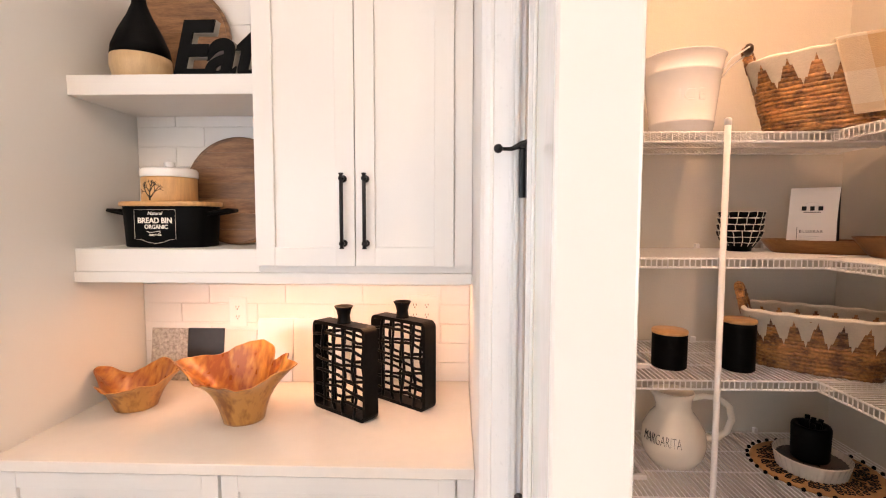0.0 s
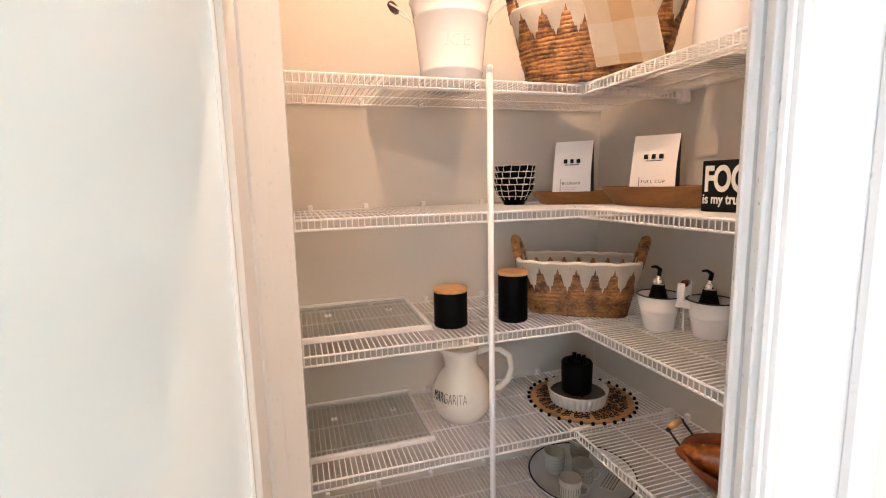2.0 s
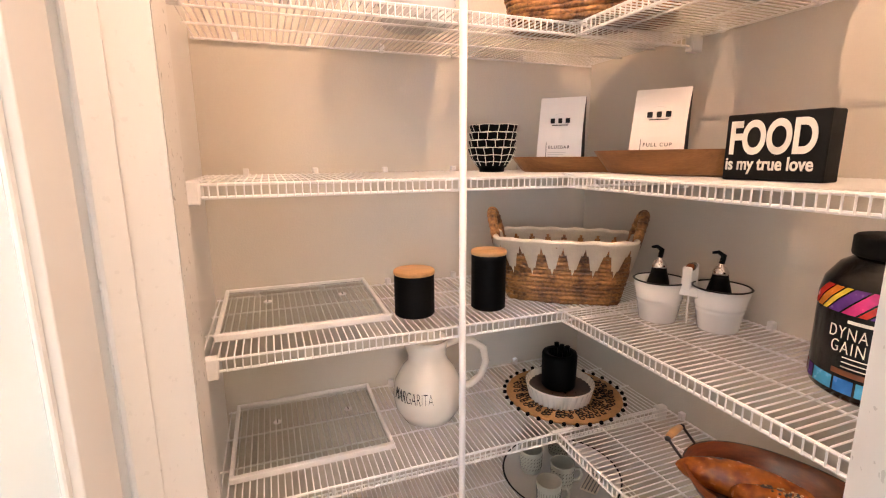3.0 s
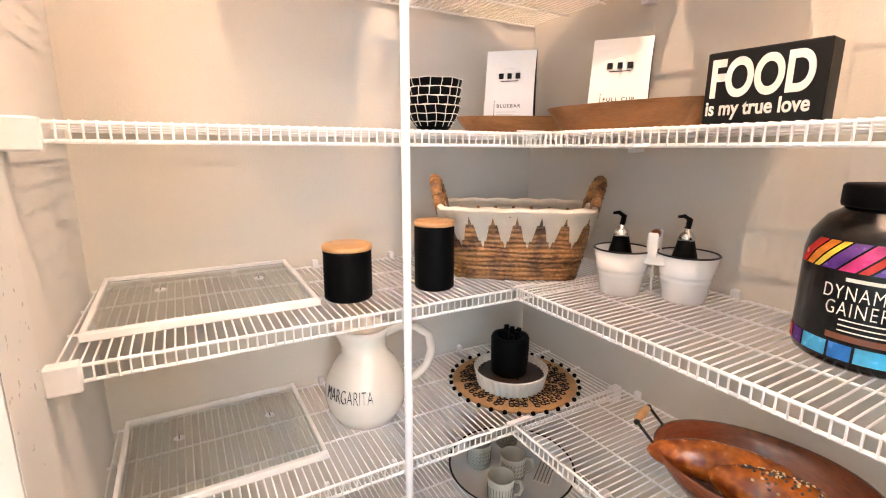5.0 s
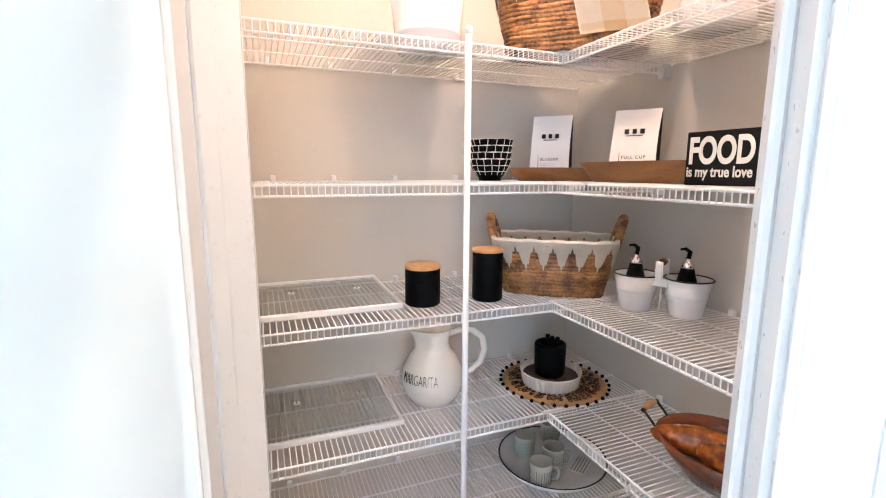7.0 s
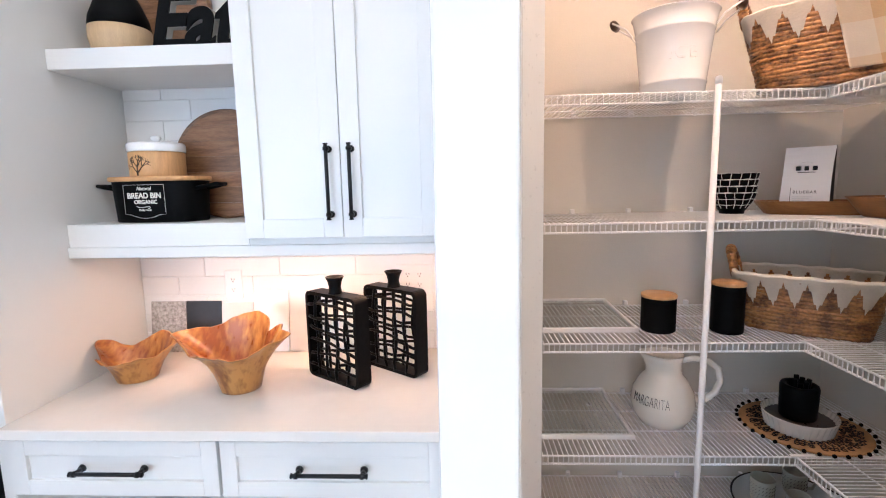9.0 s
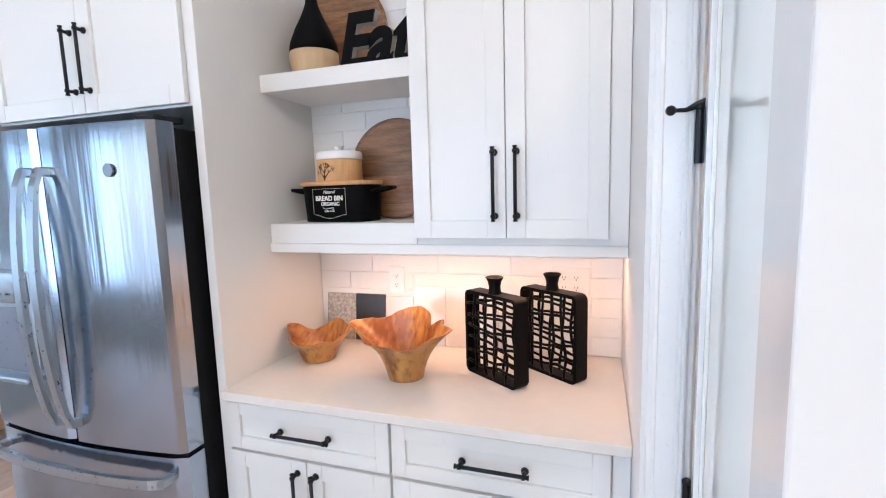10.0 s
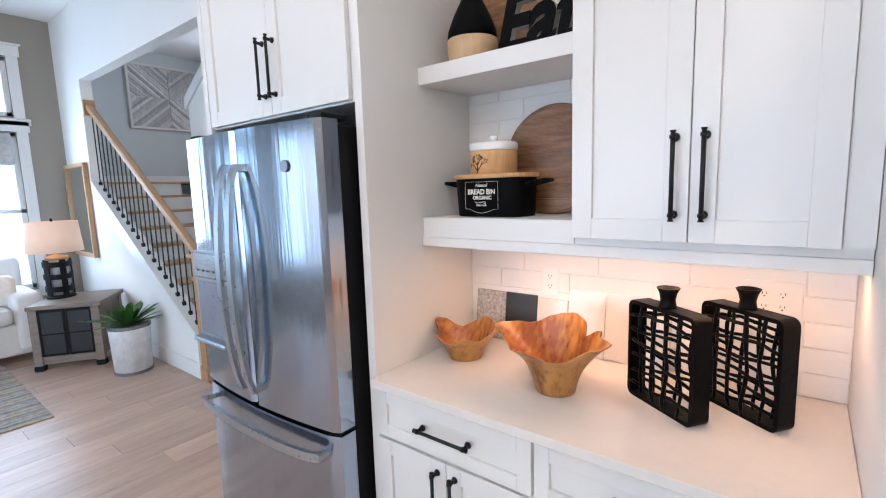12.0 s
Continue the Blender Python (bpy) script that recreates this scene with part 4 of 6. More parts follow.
def shell(levels, seg=48, n=3.2):
    """A vessel of rounded-rectangular outline: levels of (length, width, z), joined from the first to the last."""
    b = bmesh.new()
    rings = [[b.verts.new((*p, z)) for p in outline(seg, lx, ly, n)] for lx, ly, z in levels]
    for lo, hi in zip(rings, rings[1:]):
        for i in range(seg):
            b.faces.new((lo[i], lo[(i + 1) % seg], hi[(i + 1) % seg], hi[i]))
    b.faces.new(rings[0][::-1])
    b.faces.new(rings[-1])
    return b


def lettering_round(name, text, size, radius, z, turn, material, parent, label="", **kw):
    """Lettering bent round an upright axis; turn: degrees from the -y side."""
    narrow = kw.pop("sx", 1.0)
    ob = lettering(name, text, size, Matrix.Identity(4), material, parent, label, **kw)
    for v in ob.data.vertices:
        v.co.x *= narrow
        zz = z + v.co.y
        base = radius(zz) if callable(radius) else radius
        a = v.co.x / (radius(z) if callable(radius) else radius) + radians(turn)
        r = base + v.co.z
        v.co = (r * math.sin(a), -r * math.cos(a), z + v.co.y)
    return ob


FRONT = Matrix.Rotation(radians(90), 4, "X")


def upright(x, y, z):
    return Matrix.Translation((x, y, z)) @ FRONT


bin_ = thing("bread_bin", (-0.822, 1.812, 1.455), -4, "black metal bread bin with wooden lid", "bread bin")
part("body", shell([(0.290, 0.165, 0), (0.296, 0.17, 0.004), (0.312, 0.18, 0.135), (0.312, 0.18, 0.14)], n=3.4), M_BLACK, bin_, smooth=True)
part("lid", shell([(0.315, 0.205, 0.14), (0.325, 0.212, 0.143), (0.325, 0.212, 0.153), (0.318, 0.206, 0.156)], n=3.2), M_BAMBOO, bin_, "pale wooden lid", True)
for s in (-1, 1):
    h = tube([(s * 0.15, -0.032, 0.114), (s * 0.195, -0.034, 0.122), (s * 0.222, -0.03, 0.127), (s * 0.222, 0.03, 0.127), (s * 0.195, 0.034, 0.122), (s * 0.15, 0.032, 0.114)], 0.007, 8)
    part("handle", h, M_BLACK, bin_, smooth=True)
YF = -0.0905
lettering("print", "Natural", 0.017, upright(0.0, YF, 0.110), M_INKW, bin_, "small white script lettering", shear=0.3)
lettering("print", "BREAD BIN", 0.026, upright(0.0, YF, 0.083), M_INKW, bin_, "white lettering", bold=0.0006, width=0.122)
lettering("print", "ORGANIC", 0.019, upright(0.004, YF, 0.064), M_INKW, bin_, "white lettering", bold=0.0004, width=0.084)
lettering("print", "Daily Fresh", 0.010, upright(0.0, YF, 0.040), M_INKW, bin_, "small white lettering")
lb = [(-0.074, 0.128), (0.074, 0.128), (0.074, 0.03), (0.052, 0.027), (0.026, 0.018), (0.0, 0.014), (-0.026, 0.018), (-0.052, 0.027), (-0.074, 0.03)]
part("label_border", tube([(x, YF, z) for x, z in lb], 0.0006, 4, True), M_INKW, bin_, "thin white label border")
part("flourish", tube([(-0.03, YF, 0.056), (-0.02, YF, 0.051), (0.0, YF, 0.053), (0.016, YF, 0.056), (0.02, YF, 0.051), (0.012, YF, 0.048)], 0.0011, 4), M_INKW, bin_)

crock = thing("crock", (-0.828, 1.812, 1.611), 0, "wooden crock with white lid and burnt branch design", "jar")
crock.scale = (0.89, 0.89, 0.96)
part("body", lathe([(0.096, 0), (0.099, 0.004), (0.099, 0.085), (0.095, 0.088)], 40), M_BAMBOO, crock, smooth=True)
part("lid", lathe([(0.101, 0.088), (0.103, 0.092), (0.103, 0.112), (0.097, 0.120), (0.02, 0.123)], 40), M_ENAMEL, crock, "white ceramic lid", True)
part("knob", lathe([(0.016, 0.122), (0.013, 0.128), (0.020, 0.138), (0.018, 0.146), (0.004, 0.149)], 20), M_ENAMEL, crock, smooth=True)
M_BURN = mat("burnt_line", (0.03, 0.018, 0.010), 0.8)
rb = random.Random(4)


def branch(bm, p, ang, length, r, depth):
    q = (p[0] + length * math.sin(ang), p[1] + length * math.cos(ang))
    pts = []
    for x, z in (p, ((p[0] + q[0]) / 2 + rb.uniform(-0.001, 0.001), (p[1] + q[1]) / 2), q):
        a = x / 0.099
        pts.append((0.0993 * math.sin(a), -0.0993 * math.cos(a), z))
    tube(pts, [r, r * 0.85, r * 0.6], 5, bm=bm)
    if depth:
        for d in (-0.55, 0.1, 0.6):
            branch(bm, q, ang + d + rb.uniform(-0.25, 0.25), length * 0.68, r * 0.62, depth - 1)


tb = bmesh.new()
branch(tb, (-0.018, 0.003), 0.02, 0.030, 0.0038, 3)
branch(tb, (-0.018, 0.012), 0.75, 0.030, 0.0026, 2)
branch(tb, (-0.018, 0.012), -0.75, 0.030, 0.0026, 2)
part("branch_design", tb, M_BURN, crock, "dark burnt branch design")


def round_board(loc, radius, lean, label):
    bd = thing("serving_board", loc, 0, label, "board", "round serving boards")
    n = 7
    for i in range(n):
        x0, x1 = -radius + 2 * radius * i / n + 0.0004, -radius + 2 * radius * (i + 1) / n - 0.0004
        poly = []
        for k in range(9):
            z = x0 + (x1 - x0) * k / 8
            poly.append((math.sqrt(max(1e-8, (radius - 0.012) ** 2 - z * z)), z))
        poly += [(-x, z) for x, z in poly[::-1]]
        q = prism(poly, "y", -0.010, 0.004)
        bmesh.ops.transform(q, matrix=Matrix.Translation((0, 0, radius)), verts=q.verts)
        o = part("stave", q, M_ACACIA_R, bd)
    rim = lathe([(radius - 0.016, -0.012), (radius, -0.012), (radius + 0.001, 0.008), (radius - 0.006, 0.012), (radius - 0.016, 0.004), (radius - 0.016, -0.012)], 64)
    bmesh.ops.transform(rim, matrix=Matrix.Translation((0, 0, radius)) @ Matrix.Rotation(radians(90), 4, "X"), verts=rim.verts)
    part("rim", rim, M_ACACIA, bd, "raised dark wooden rim", True)
    bd.matrix_world = pose(*loc, lean, 0, 0)
    return bd


M_ACACIA_R = mat("acacia_stave", (0.32, 0.165, 0.078), 0.42, scale=6, stretch=(1.0, 1, 8), bump=0.15, second=(0.15, 0.068, 0.03), random=0.25, edge=0.12)
round_board((-0.640, 1.925, 1.455), 0.203, -4, "round acacia serving board leaning on the tiles")
round_board((-0.862, 1.925, 2.008), 0.205, -4, "round acacia serving board leaning behind a vase")

vu = thing("bottle_vase", (-0.905, 1.80, 2.008), 0, "teardrop vase, black above pale wood", "vase")
prof = [(0.072, 0), (0.085, 0.015), (0.094, 0.06), (0.093, 0.095)]
part("base", lathe(prof, 36), M_OAK, vu, "pale turned wood lower half", True)
part("neck", lathe([(0.0932, 0.0952), (0.088, 0.13), (0.068, 0.18), (0.040, 0.235), (0.024, 0.275), (0.0205, 0.30), (0.027, 0.325), (0.020, 0.326), (0.014, 0.30)], 36), M_BLACK, vu, "black lacquered upper half", True)

eat = thing("word_sign", (-0.615, 1.735, 2.008), 0, "black script word sign standing on the shelf", "sign")
lettering("word", "Eat", 0.262, upright(0.0, 0.0, 0.004), M_BLACK, eat, depth=0.018, shear=0.28, bold=0.008, sx=0.86)
lettering("word_edge", "Eat", 0.262, upright(0.0, 0.004, 0.004), mat("pale_sign_edge", (0.30, 0.28, 0.25), 0.6), eat, "pale outline of the word", depth=0.014, shear=0.28, bold=0.0095, sx=0.86)
part("foot", box(-0.15, 0.16, -0.012, 0.018, 0.0, 0.006, 0.002), M_BLACK, eat)


def carved(name, loc, rz, base_r, rim_r, height, bumps, seed, label, thick=0.011):
    """A bowl cut from a teak root: flaring wall, rim drawn out and dented by bumps of (degrees, width, outward, upward)."""
    rnd = random.Random(seed)
    ph = [rnd.uniform(0, 6.28) for _ in range(4)]
    seg, rows = 120, 18

    def rim(a):
        dr = dz = 0.0
        for deg, wid, o, u in bumps:
            d = (math.degrees(a) - deg + 180) % 360 - 180
            k = math.exp(-(d / wid) ** 2)
            dr, dz = dr + o * k, dz + u * k
        return dr, dz + 0.002 * math.sin(9 * a + ph[0]) + 0.001 * math.sin(19 * a + ph[1])

    def point(a, f, inner):
        dr, dz = rim(a)
        flare = base_r + (rim_r - base_r) * (0.62 * f + 0.38 * f ** 2.4) + dr * f ** 2.6
        flare *= 1 + 0.03 * math.sin(3 * a + ph[2]) * f + 0.012 * math.sin(7 * a + ph[3]) * f
        z = height * f + dz * f ** 3
        if inner:
            flare = max(0.002, flare - thick * (1.0 - 0.55 * f))
            z = max(z, thick) if f < 1 else z
        return (flare * math.cos(a), flare * math.sin(a), z)

    ob = thing(name, loc, rz, label, "bowl", "carved root bowls")
    for inner, nm, m in ((False, "outer_wall", M_TEAK), (True, "hollow", M_TEAKIN)):
        b = bmesh.new()
        rings = [[b.verts.new(point(2 * math.pi * i / seg, r / rows, inner)) for i in range(seg)] for r in range(rows + 1)]
        for lo, hi in zip(rings, rings[1:]):
            for i in range(seg):
                q = (lo[i], lo[(i + 1) % seg], hi[(i + 1) % seg], hi[i])
                b.faces.new(q[::-1] if inner else q)
        b.faces.new(rings[0] if inner else rings[0][::-1])
        if not inner:
            lip = [b.verts.new(point(2 * math.pi * i / seg, 1.0, True)) for i in range(seg)]
            for i in range(seg):
                b.faces.new((rings[-1][i], rings[-1][(i + 1) % seg], lip[(i + 1) % seg], lip[i]))
        part(nm, b, m, ob, smooth=True)
    return ob


carved("carved_bowl", (-0.905, 1.705, 0.914), 0, 0.064, 0.116, 0.108, [(175, 20, 0.030, 0.022), (215, 16, -0.012, -0.026), (128, 20, -0.008, -0.022), (70, 32, 0.010, 0.026), (10, 24, 0.020, 0.010), (330, 18, -0.012, -0.020), (275, 30, 0.018, -0.016)], 8, "small carved teak root bowl on the counter")
carved("carved_bowl", (-0.492, 1.620, 0.914), 0, 0.062, 0.132, 0.180, [(186, 26, 0.066, 0.014), (95, 38, 0.004, 0.040), (52, 9, -0.026, -0.030), (32, 16, 0.012, 0.008), (354, 16, 0.052, 0.004), (318, 20, 0.004, -0.022), (286, 22, 0.018, -0.036), (258, 13, -0.006, -0.024), (232, 20, 0.016, -0.034)], 21, "large carved teak root bowl on the counter")


def lattice_vase(loc, rz, seed):
    v = thing("lattice_vase", loc, rz, "black flask vase of openwork lattice", "vase", "black lattice vases")
    w, d, h, r = 0.126, 0.0285, 0.300, 0.022
    outer, inner = [], []
    for cx, cz, a0 in ((w - r, h - r, 0), (-w + r, h - r, 90), (-w + r, r, 180), (w - r, r, 270)):
        for k in range(6):
            a = radians(a0 + 18 * k)
            outer.append((cx + r * math.cos(a), cz + r * math.sin(a)))
            inner.append((cx + (r - 0.012) * math.cos(a), cz + (r - 0.012) * math.sin(a)))
    b = bmesh.new()
    n = len(outer)
    loops = [[b.verts.new((x, y, z)) for x, z in pl] for pl, y in ((outer, -d), (outer, d), (inner, d), (inner, -d))]
    for k in range(4):
        lo, hi = loops[k], loops[(k + 1) % 4]
        for i in range(n):
            b.faces.new((lo[i], lo[(i + 1) % n], hi[(i + 1) % n], hi[i]))
    bmesh.ops.recalc_face_normals(b, faces=b.faces)
    part("rim_frame", b, M_VASE, v)
    rnd = random.Random(seed)
    for y in (-d + 0.006, d - 0.006):
        for i in range(4):
            x = -w + 0.049 * (i + 1)
            pts = [(x + 0.006 * math.sin(z * 24 + i * 2.1) + rnd.uniform(-0.002, 0.002), y + 0.003 * math.cos(z * 40 + i), z) for z in [0.006 + (h - 0.012) * k / 9 for k in range(10)]]
            part("bar", tube(pts, [0.0050 * rnd.uniform(0.85, 1.2) for _ in pts], 8), M_VASE, v, smooth=True)
        for i in range(6):
            z = 0.0428 * (i + 1)
            pts = [(x, y + 0.003 * math.sin(x * 60 + i), z + 0.006 * math.sin(x * 26 + i * 1.7) + rnd.uniform(-0.002, 0.002)) for x in [-w + 0.006 + (2 * w - 0.012) * k / 9 for k in range(10)]]
            part("bar", tube(pts, [0.0050 * rnd.uniform(0.85, 1.2) for _ in pts], 8), M_VASE, v, smooth=True)
    part("neck", lathe([(0.026, h - 0.001), (0.022, h + 0.006), (0.0195, h + 0.022), (0.024, h + 0.042), (0.031, h + 0.055), (0.029, h + 0.056), (0.019, h + 0.035), (0.012, h + 0.0)], 28), M_VASE, v, smooth=True)
    return v


lattice_vase((-0.181, 1.679, 0.914), -35, 3)
lattice_vase((0.000, 1.771, 0.914), -36, 3)

# samples leaning on the tiles
def sample(name, x0, x1, z1, m, label, y=1.962, t=0.008, lean=-7):
    ob = thing(name, (0, y, 0.915), 0, label, "sample", "counter samples")
    part("board", box(x0, x1, -t, 0, 0, z1, 0.001), m, ob)
    ob.matrix_world = pose(0, y, 0.915, lean, 0, 0)


sample("stone_sample", -1.020, -0.876, 0.205, M_GRANITE, "speckled grey granite sample against the tiles", 1.955)
sample("slate_sample", -0.874, -0.730, 0.206, M_SLATE, "dark grey sample against the tiles", 1.955)
sample("tile_sample", -0.728, -0.60, 0.20, M_QUARTZ, "cream quartz sample against the tiles", 1.955)
sample("tile_sample", -0.598, -0.455, 0.245, M_QUARTZ, "tall white quartz sample against the tiles", 1.957)
sample("tile_sample", -0.452, -0.23, 0.245, M_QUARTZ, "wide white quartz sample against the tiles", 1.957)


def outlet(x, z, gang):
    ob = thing("wall_outlet", (x, BACK - 0.0085, z), 0, "white double wall outlet on the tiles", "outlet", "wall outlets")
    part("plate", box(-0.036 * gang, 0.036 * gang, -0.006, 0, -0.059, 0.059, 0.003, 2), M_PLASTIC, ob)
    for g in range(gang):
        cx = (g - (gang - 1) / 2) * 0.046
        for dz in (-0.0195, 0.0195):
            rc = part("receptacle", lathe([(0.016, -0.001), (0.0165, 0.0015), (0.0, 0.002)], 20), M_PLASTIC, ob)
            rc.matrix_local = Matrix.Translation((cx, -0.006, dz)) @ FRONT
            for dx in (-0.0055, 0.0055):
                part("slot", box(cx + dx - 0.001, cx + dx + 0.001, -0.0087, -0.0078, dz - 0.001, dz + 0.006), M_INK, ob)
            part("ground_hole", box(cx - 0.002, cx + 0.002, -0.0087, -0.0078, dz - 0.009, dz - 0.005), M_INK, ob)


outlet(-0.676, 1.185, 1)
outlet(0.048, 1.198, 2)
# ---- things on the pantry shelves ----
S0, S1, S2, S3, S4 = [z + 0.0008 for z in DECK]


def bail(parent, x, z, s, grip=True):
    """A wire side handle with a wooden grip."""
    part("wire_handle", tube([(s * x, -0.045, z - 0.02), (s * (x + 0.02), -0.042, z + 0.008), (s * (x + 0.062), -0.032, z + 0.036), (s * (x + 0.062), 0.032, z + 0.036), (s * (x + 0.02), 0.042, z + 0.008), (s * x, 0.045, z - 0.02)], 0.0028, 8), M_ENAMEL, parent, smooth=True)
    if grip:
        part("grip", tube([(s * (x + 0.062), -0.028, z + 0.036), (s * (x + 0.062), 0, z + 0.036), (s * (x + 0.062), 0.028, z + 0.036)], [0.011, 0.0138, 0.011], 12), mat("dark_grip_wood", (0.06, 0.03, 0.018), 0.5), parent, "dark wooden grip", True)


ice = thing("ice_bucket", (0.897, 1.709, S4), -28, "white enamel ice bucket with two handles", "bucket")
part("body", lathe([(0.084, 0), (0.088, 0.004), (0.093, 0.045), (0.0955, 0.048), (0.0935, 0.051), (0.109, 0.195), (0.112, 0.198), (0.110, 0.202), (0.119, 0.246), (0.123, 0.249), (0.119, 0.252), (0.112, 0.244), (0.088, 0.01), (0.0, 0.01)], 56), M_ENAMEL, ice, smooth=True)
for s in (-1, 1):
    bail(ice, 0.112, 0.215, s)
lettering_round("raised_word", "ICE", 0.05, 0.1015, 0.105, 20, M_ENAMEL, ice, "raised white word", depth=0.002, spacing=1.15)


def basket(loc, rz, lx, ly, h, lip, label, handles=True):
    bk = thing("woven_basket", loc, rz, label, "basket", "woven baskets")
    n = int(h / 0.0125)
    for i in range(n + 1):
        f = i / n
        sx, sy = lx * (0.80 + 0.20 * f), ly * (0.76 + 0.24 * f)
        wob = random.Random(i)
        pts = []
        for k, (x, y) in enumerate(outline(132, sx, sy, 4.2)):
            a = 2 * math.pi * k / 132
            pts.append((x + wob.uniform(-1, 1) * 0.0011, y + wob.uniform(-1, 1) * 0.0011, 0.007 + f * (h - 0.014) + 0.0012 * math.sin(5 * a + i)))
        part("coil", tube(pts, [0.0071 * wob.uniform(0.8, 1.18) for _ in pts], 6, True), M_ROPE, bk, smooth=True)
    part("base", shell([(lx * 0.78, ly * 0.74, 0.002), (lx * 0.79, ly * 0.75, 0.008)], n=4.2), M_ROPE, bk)
    # cotton band with a stepped, toothed lower edge, outside and inside
    for inside in (False, True):
        b = bmesh.new()
        teeth = 20
        seg = teeth * 12
        top, bot = [], []
        off = 0.0095 if not inside else -0.0095
        loops = {}
        for k in range(seg):
            tooth = 1 - abs(2 * ((k % 12) / 12) - 1)
            tooth = round(tooth * 4) / 4
            for zz, store in ((h + 0.002, top), (h - lip * (0.10 + 0.90 * tooth), bot)):
                f = round(zz / h, 3)
                if f not in loops:
                    loops[f] = outline(seg, lx * (0.80 + 0.20 * f) + off * 2, ly * (0.76 + 0.24 * f) + off * 2, 4.2)
                store.append(b.verts.new((*loops[f][k], zz)))
        for k in range(seg):
            j = (k + 1) % seg
            b.faces.new((bot[k], bot[j], top[j], top[k]))
        bmesh.ops.solidify(b, geom=b.faces[:], thickness=0.0022)
        part("cotton_band" if not inside else "lining", b, M_COTTON, bk, "cream cotton band with stepped points")
    mo = bmesh.new()
    teeth, per = 20, 12
    cols = {}
    for st in range(4):
        z0, z1 = h - lip * (0.50 - 0.10 * st), h - lip * (0.50 - 0.10 * (st + 1))
        for z in (z0, z1):
            f = round(z / h, 4)
            cols[z] = outline(teeth * per, lx * (0.80 + 0.20 * f) - 0.0245, ly * (0.76 + 0.24 * f) - 0.0245, 4.2)
        for k in range(teeth):
            w = 4 - st
            for s in range(-w, w):
                i0, i1 = (k * per + s) % (teeth * per), (k * per + s + 1) % (teeth * per)
                mo.faces.new([mo.verts.new((*cols[z][i], z)) for z, i in ((z0, i0), (z0, i1), (z1, i1), (z1, i0))])
    part("lining_motif", mo, M_ROPE, bk, "brown stepped points on the lining")
    pts = [(*p, h + 0.003 + 0.002 * math.sin(k * 1.3)) for k, p in enumerate(outline(72, lx, ly, 4.2))]
    part("rim_cord", tube(pts, 0.0085, 8, True), M_COTTON, bk, smooth=True)
    if handles:
        for s in (-1, 1):
            arc = []
            for k in range(13):
                t = math.pi * k / 12
                arc.append((s * (lx / 2 - 0.004 + 0.022 * math.sin(t)), -0.046 * math.cos(t), h - 0.015 + 0.085 * math.sin(t) ** 0.8))
            o = part("handle", tube(arc, [0.0125 + 0.0016 * (k % 2) for k in range(13)], 10), M_ROPE, bk, "wrapped rope handle", True)
            for k in range(1, 12):
                c, d = Vector(arc[k]), (Vector(arc[k + 1]) - Vector(arc[k - 1])).normalized()
                ring = lathe([(0.0135, -0.003), (0.0152, 0), (0.0135, 0.003)], 10)
                bmesh.ops.transform(ring, matrix=Matrix.Translation(c) @ d.to_track_quat("Z", "Y").to_matrix().to_4x4(), verts=ring.verts)
                part("binding", ring, M_ROPE, o, smooth=True)
    return bk


basket((1.318, 1.662, S2), -35.5, 0.385, 0.235, 0.172, 0.088, "woven basket with cream zigzag band and rope handles")
bt = basket((1.302, 1.572, S4), -41, 0.47, 0.24, 0.215, 0.088, "woven basket with cream zigzag band and a cloth")

# checked tea towel over the front of the upper basket
towel = thing("tea_towel", (1.302, 1.572, S4), -41, "cream and tan checked tea towel over the basket", "towel")
M_CHECK = [mat("towel_cotton", c, 0.92, vary=0.04, scale=30, bump=0.5, fine=320) for c in ((0.74, 0.68, 0.58), (0.62, 0.45, 0.26), (0.70, 0.59, 0.44))]
b = bmesh.new()
NU, NV = 28, 30
grid = []
for j in range(NV + 1):
    row = []
    s = j / NV * 0.262
    for i in range(NU + 1):
        u = i / NU
        x = -0.040 + 0.175 * u + 0.045 * s / 0.2
        if s < 0.05:
            y, z = -0.075 - s, 0.234 + 0.004 * math.sin(u * 5)
        else:
            q = s - 0.05
            y, z = -0.137 + q * 0.10 - 0.004 * math.sin(u * 9 + q * 20), 0.236 - q * 0.97
        row.append(b.verts.new((x, y, z)))
    grid.append(row)
for j in range(NV):
    for i in range(NU):
        f = b.faces.new((grid[j][i], grid[j][i + 1], grid[j + 1][i + 1], grid[j + 1][i]))
        cu, cv = int(i / 9.4) % 2, int((j + 3) / 10) % 2
        f.material_index = 1 if cu and cv else (2 if cu or cv else 0)
bmesh.ops.solidify(b, geom=b.faces[:], thickness=0.0025)
part("cloth", b, M_CHECK, towel, smooth=True)

pit = thing("enamel_pitcher", (1.450, 1.240, S4), 0, "tall white enamel pitcher with dark rim", "pitcher")
part("body", lathe([(0.080, 0), (0.083, 0.006), (0.076, 0.16), (0.079, 0.165), (0.075, 0.17), (0.072, 0.215), (0.086, 0.25), (0.098, 0.262), (0.095, 0.263), (0.07, 0.215), (0.074, 0.16), (0.078, 0.01), (0, 0.01)], 44), M_ENAMEL, pit, smooth=True)
part("rim", lathe([(0.0975, 0.260), (0.1005, 0.263), (0.0975, 0.266), (0.0945, 0.263), (0.0975, 0.260)], 44), M_BLACKM, pit, "dark enamel rim", True)

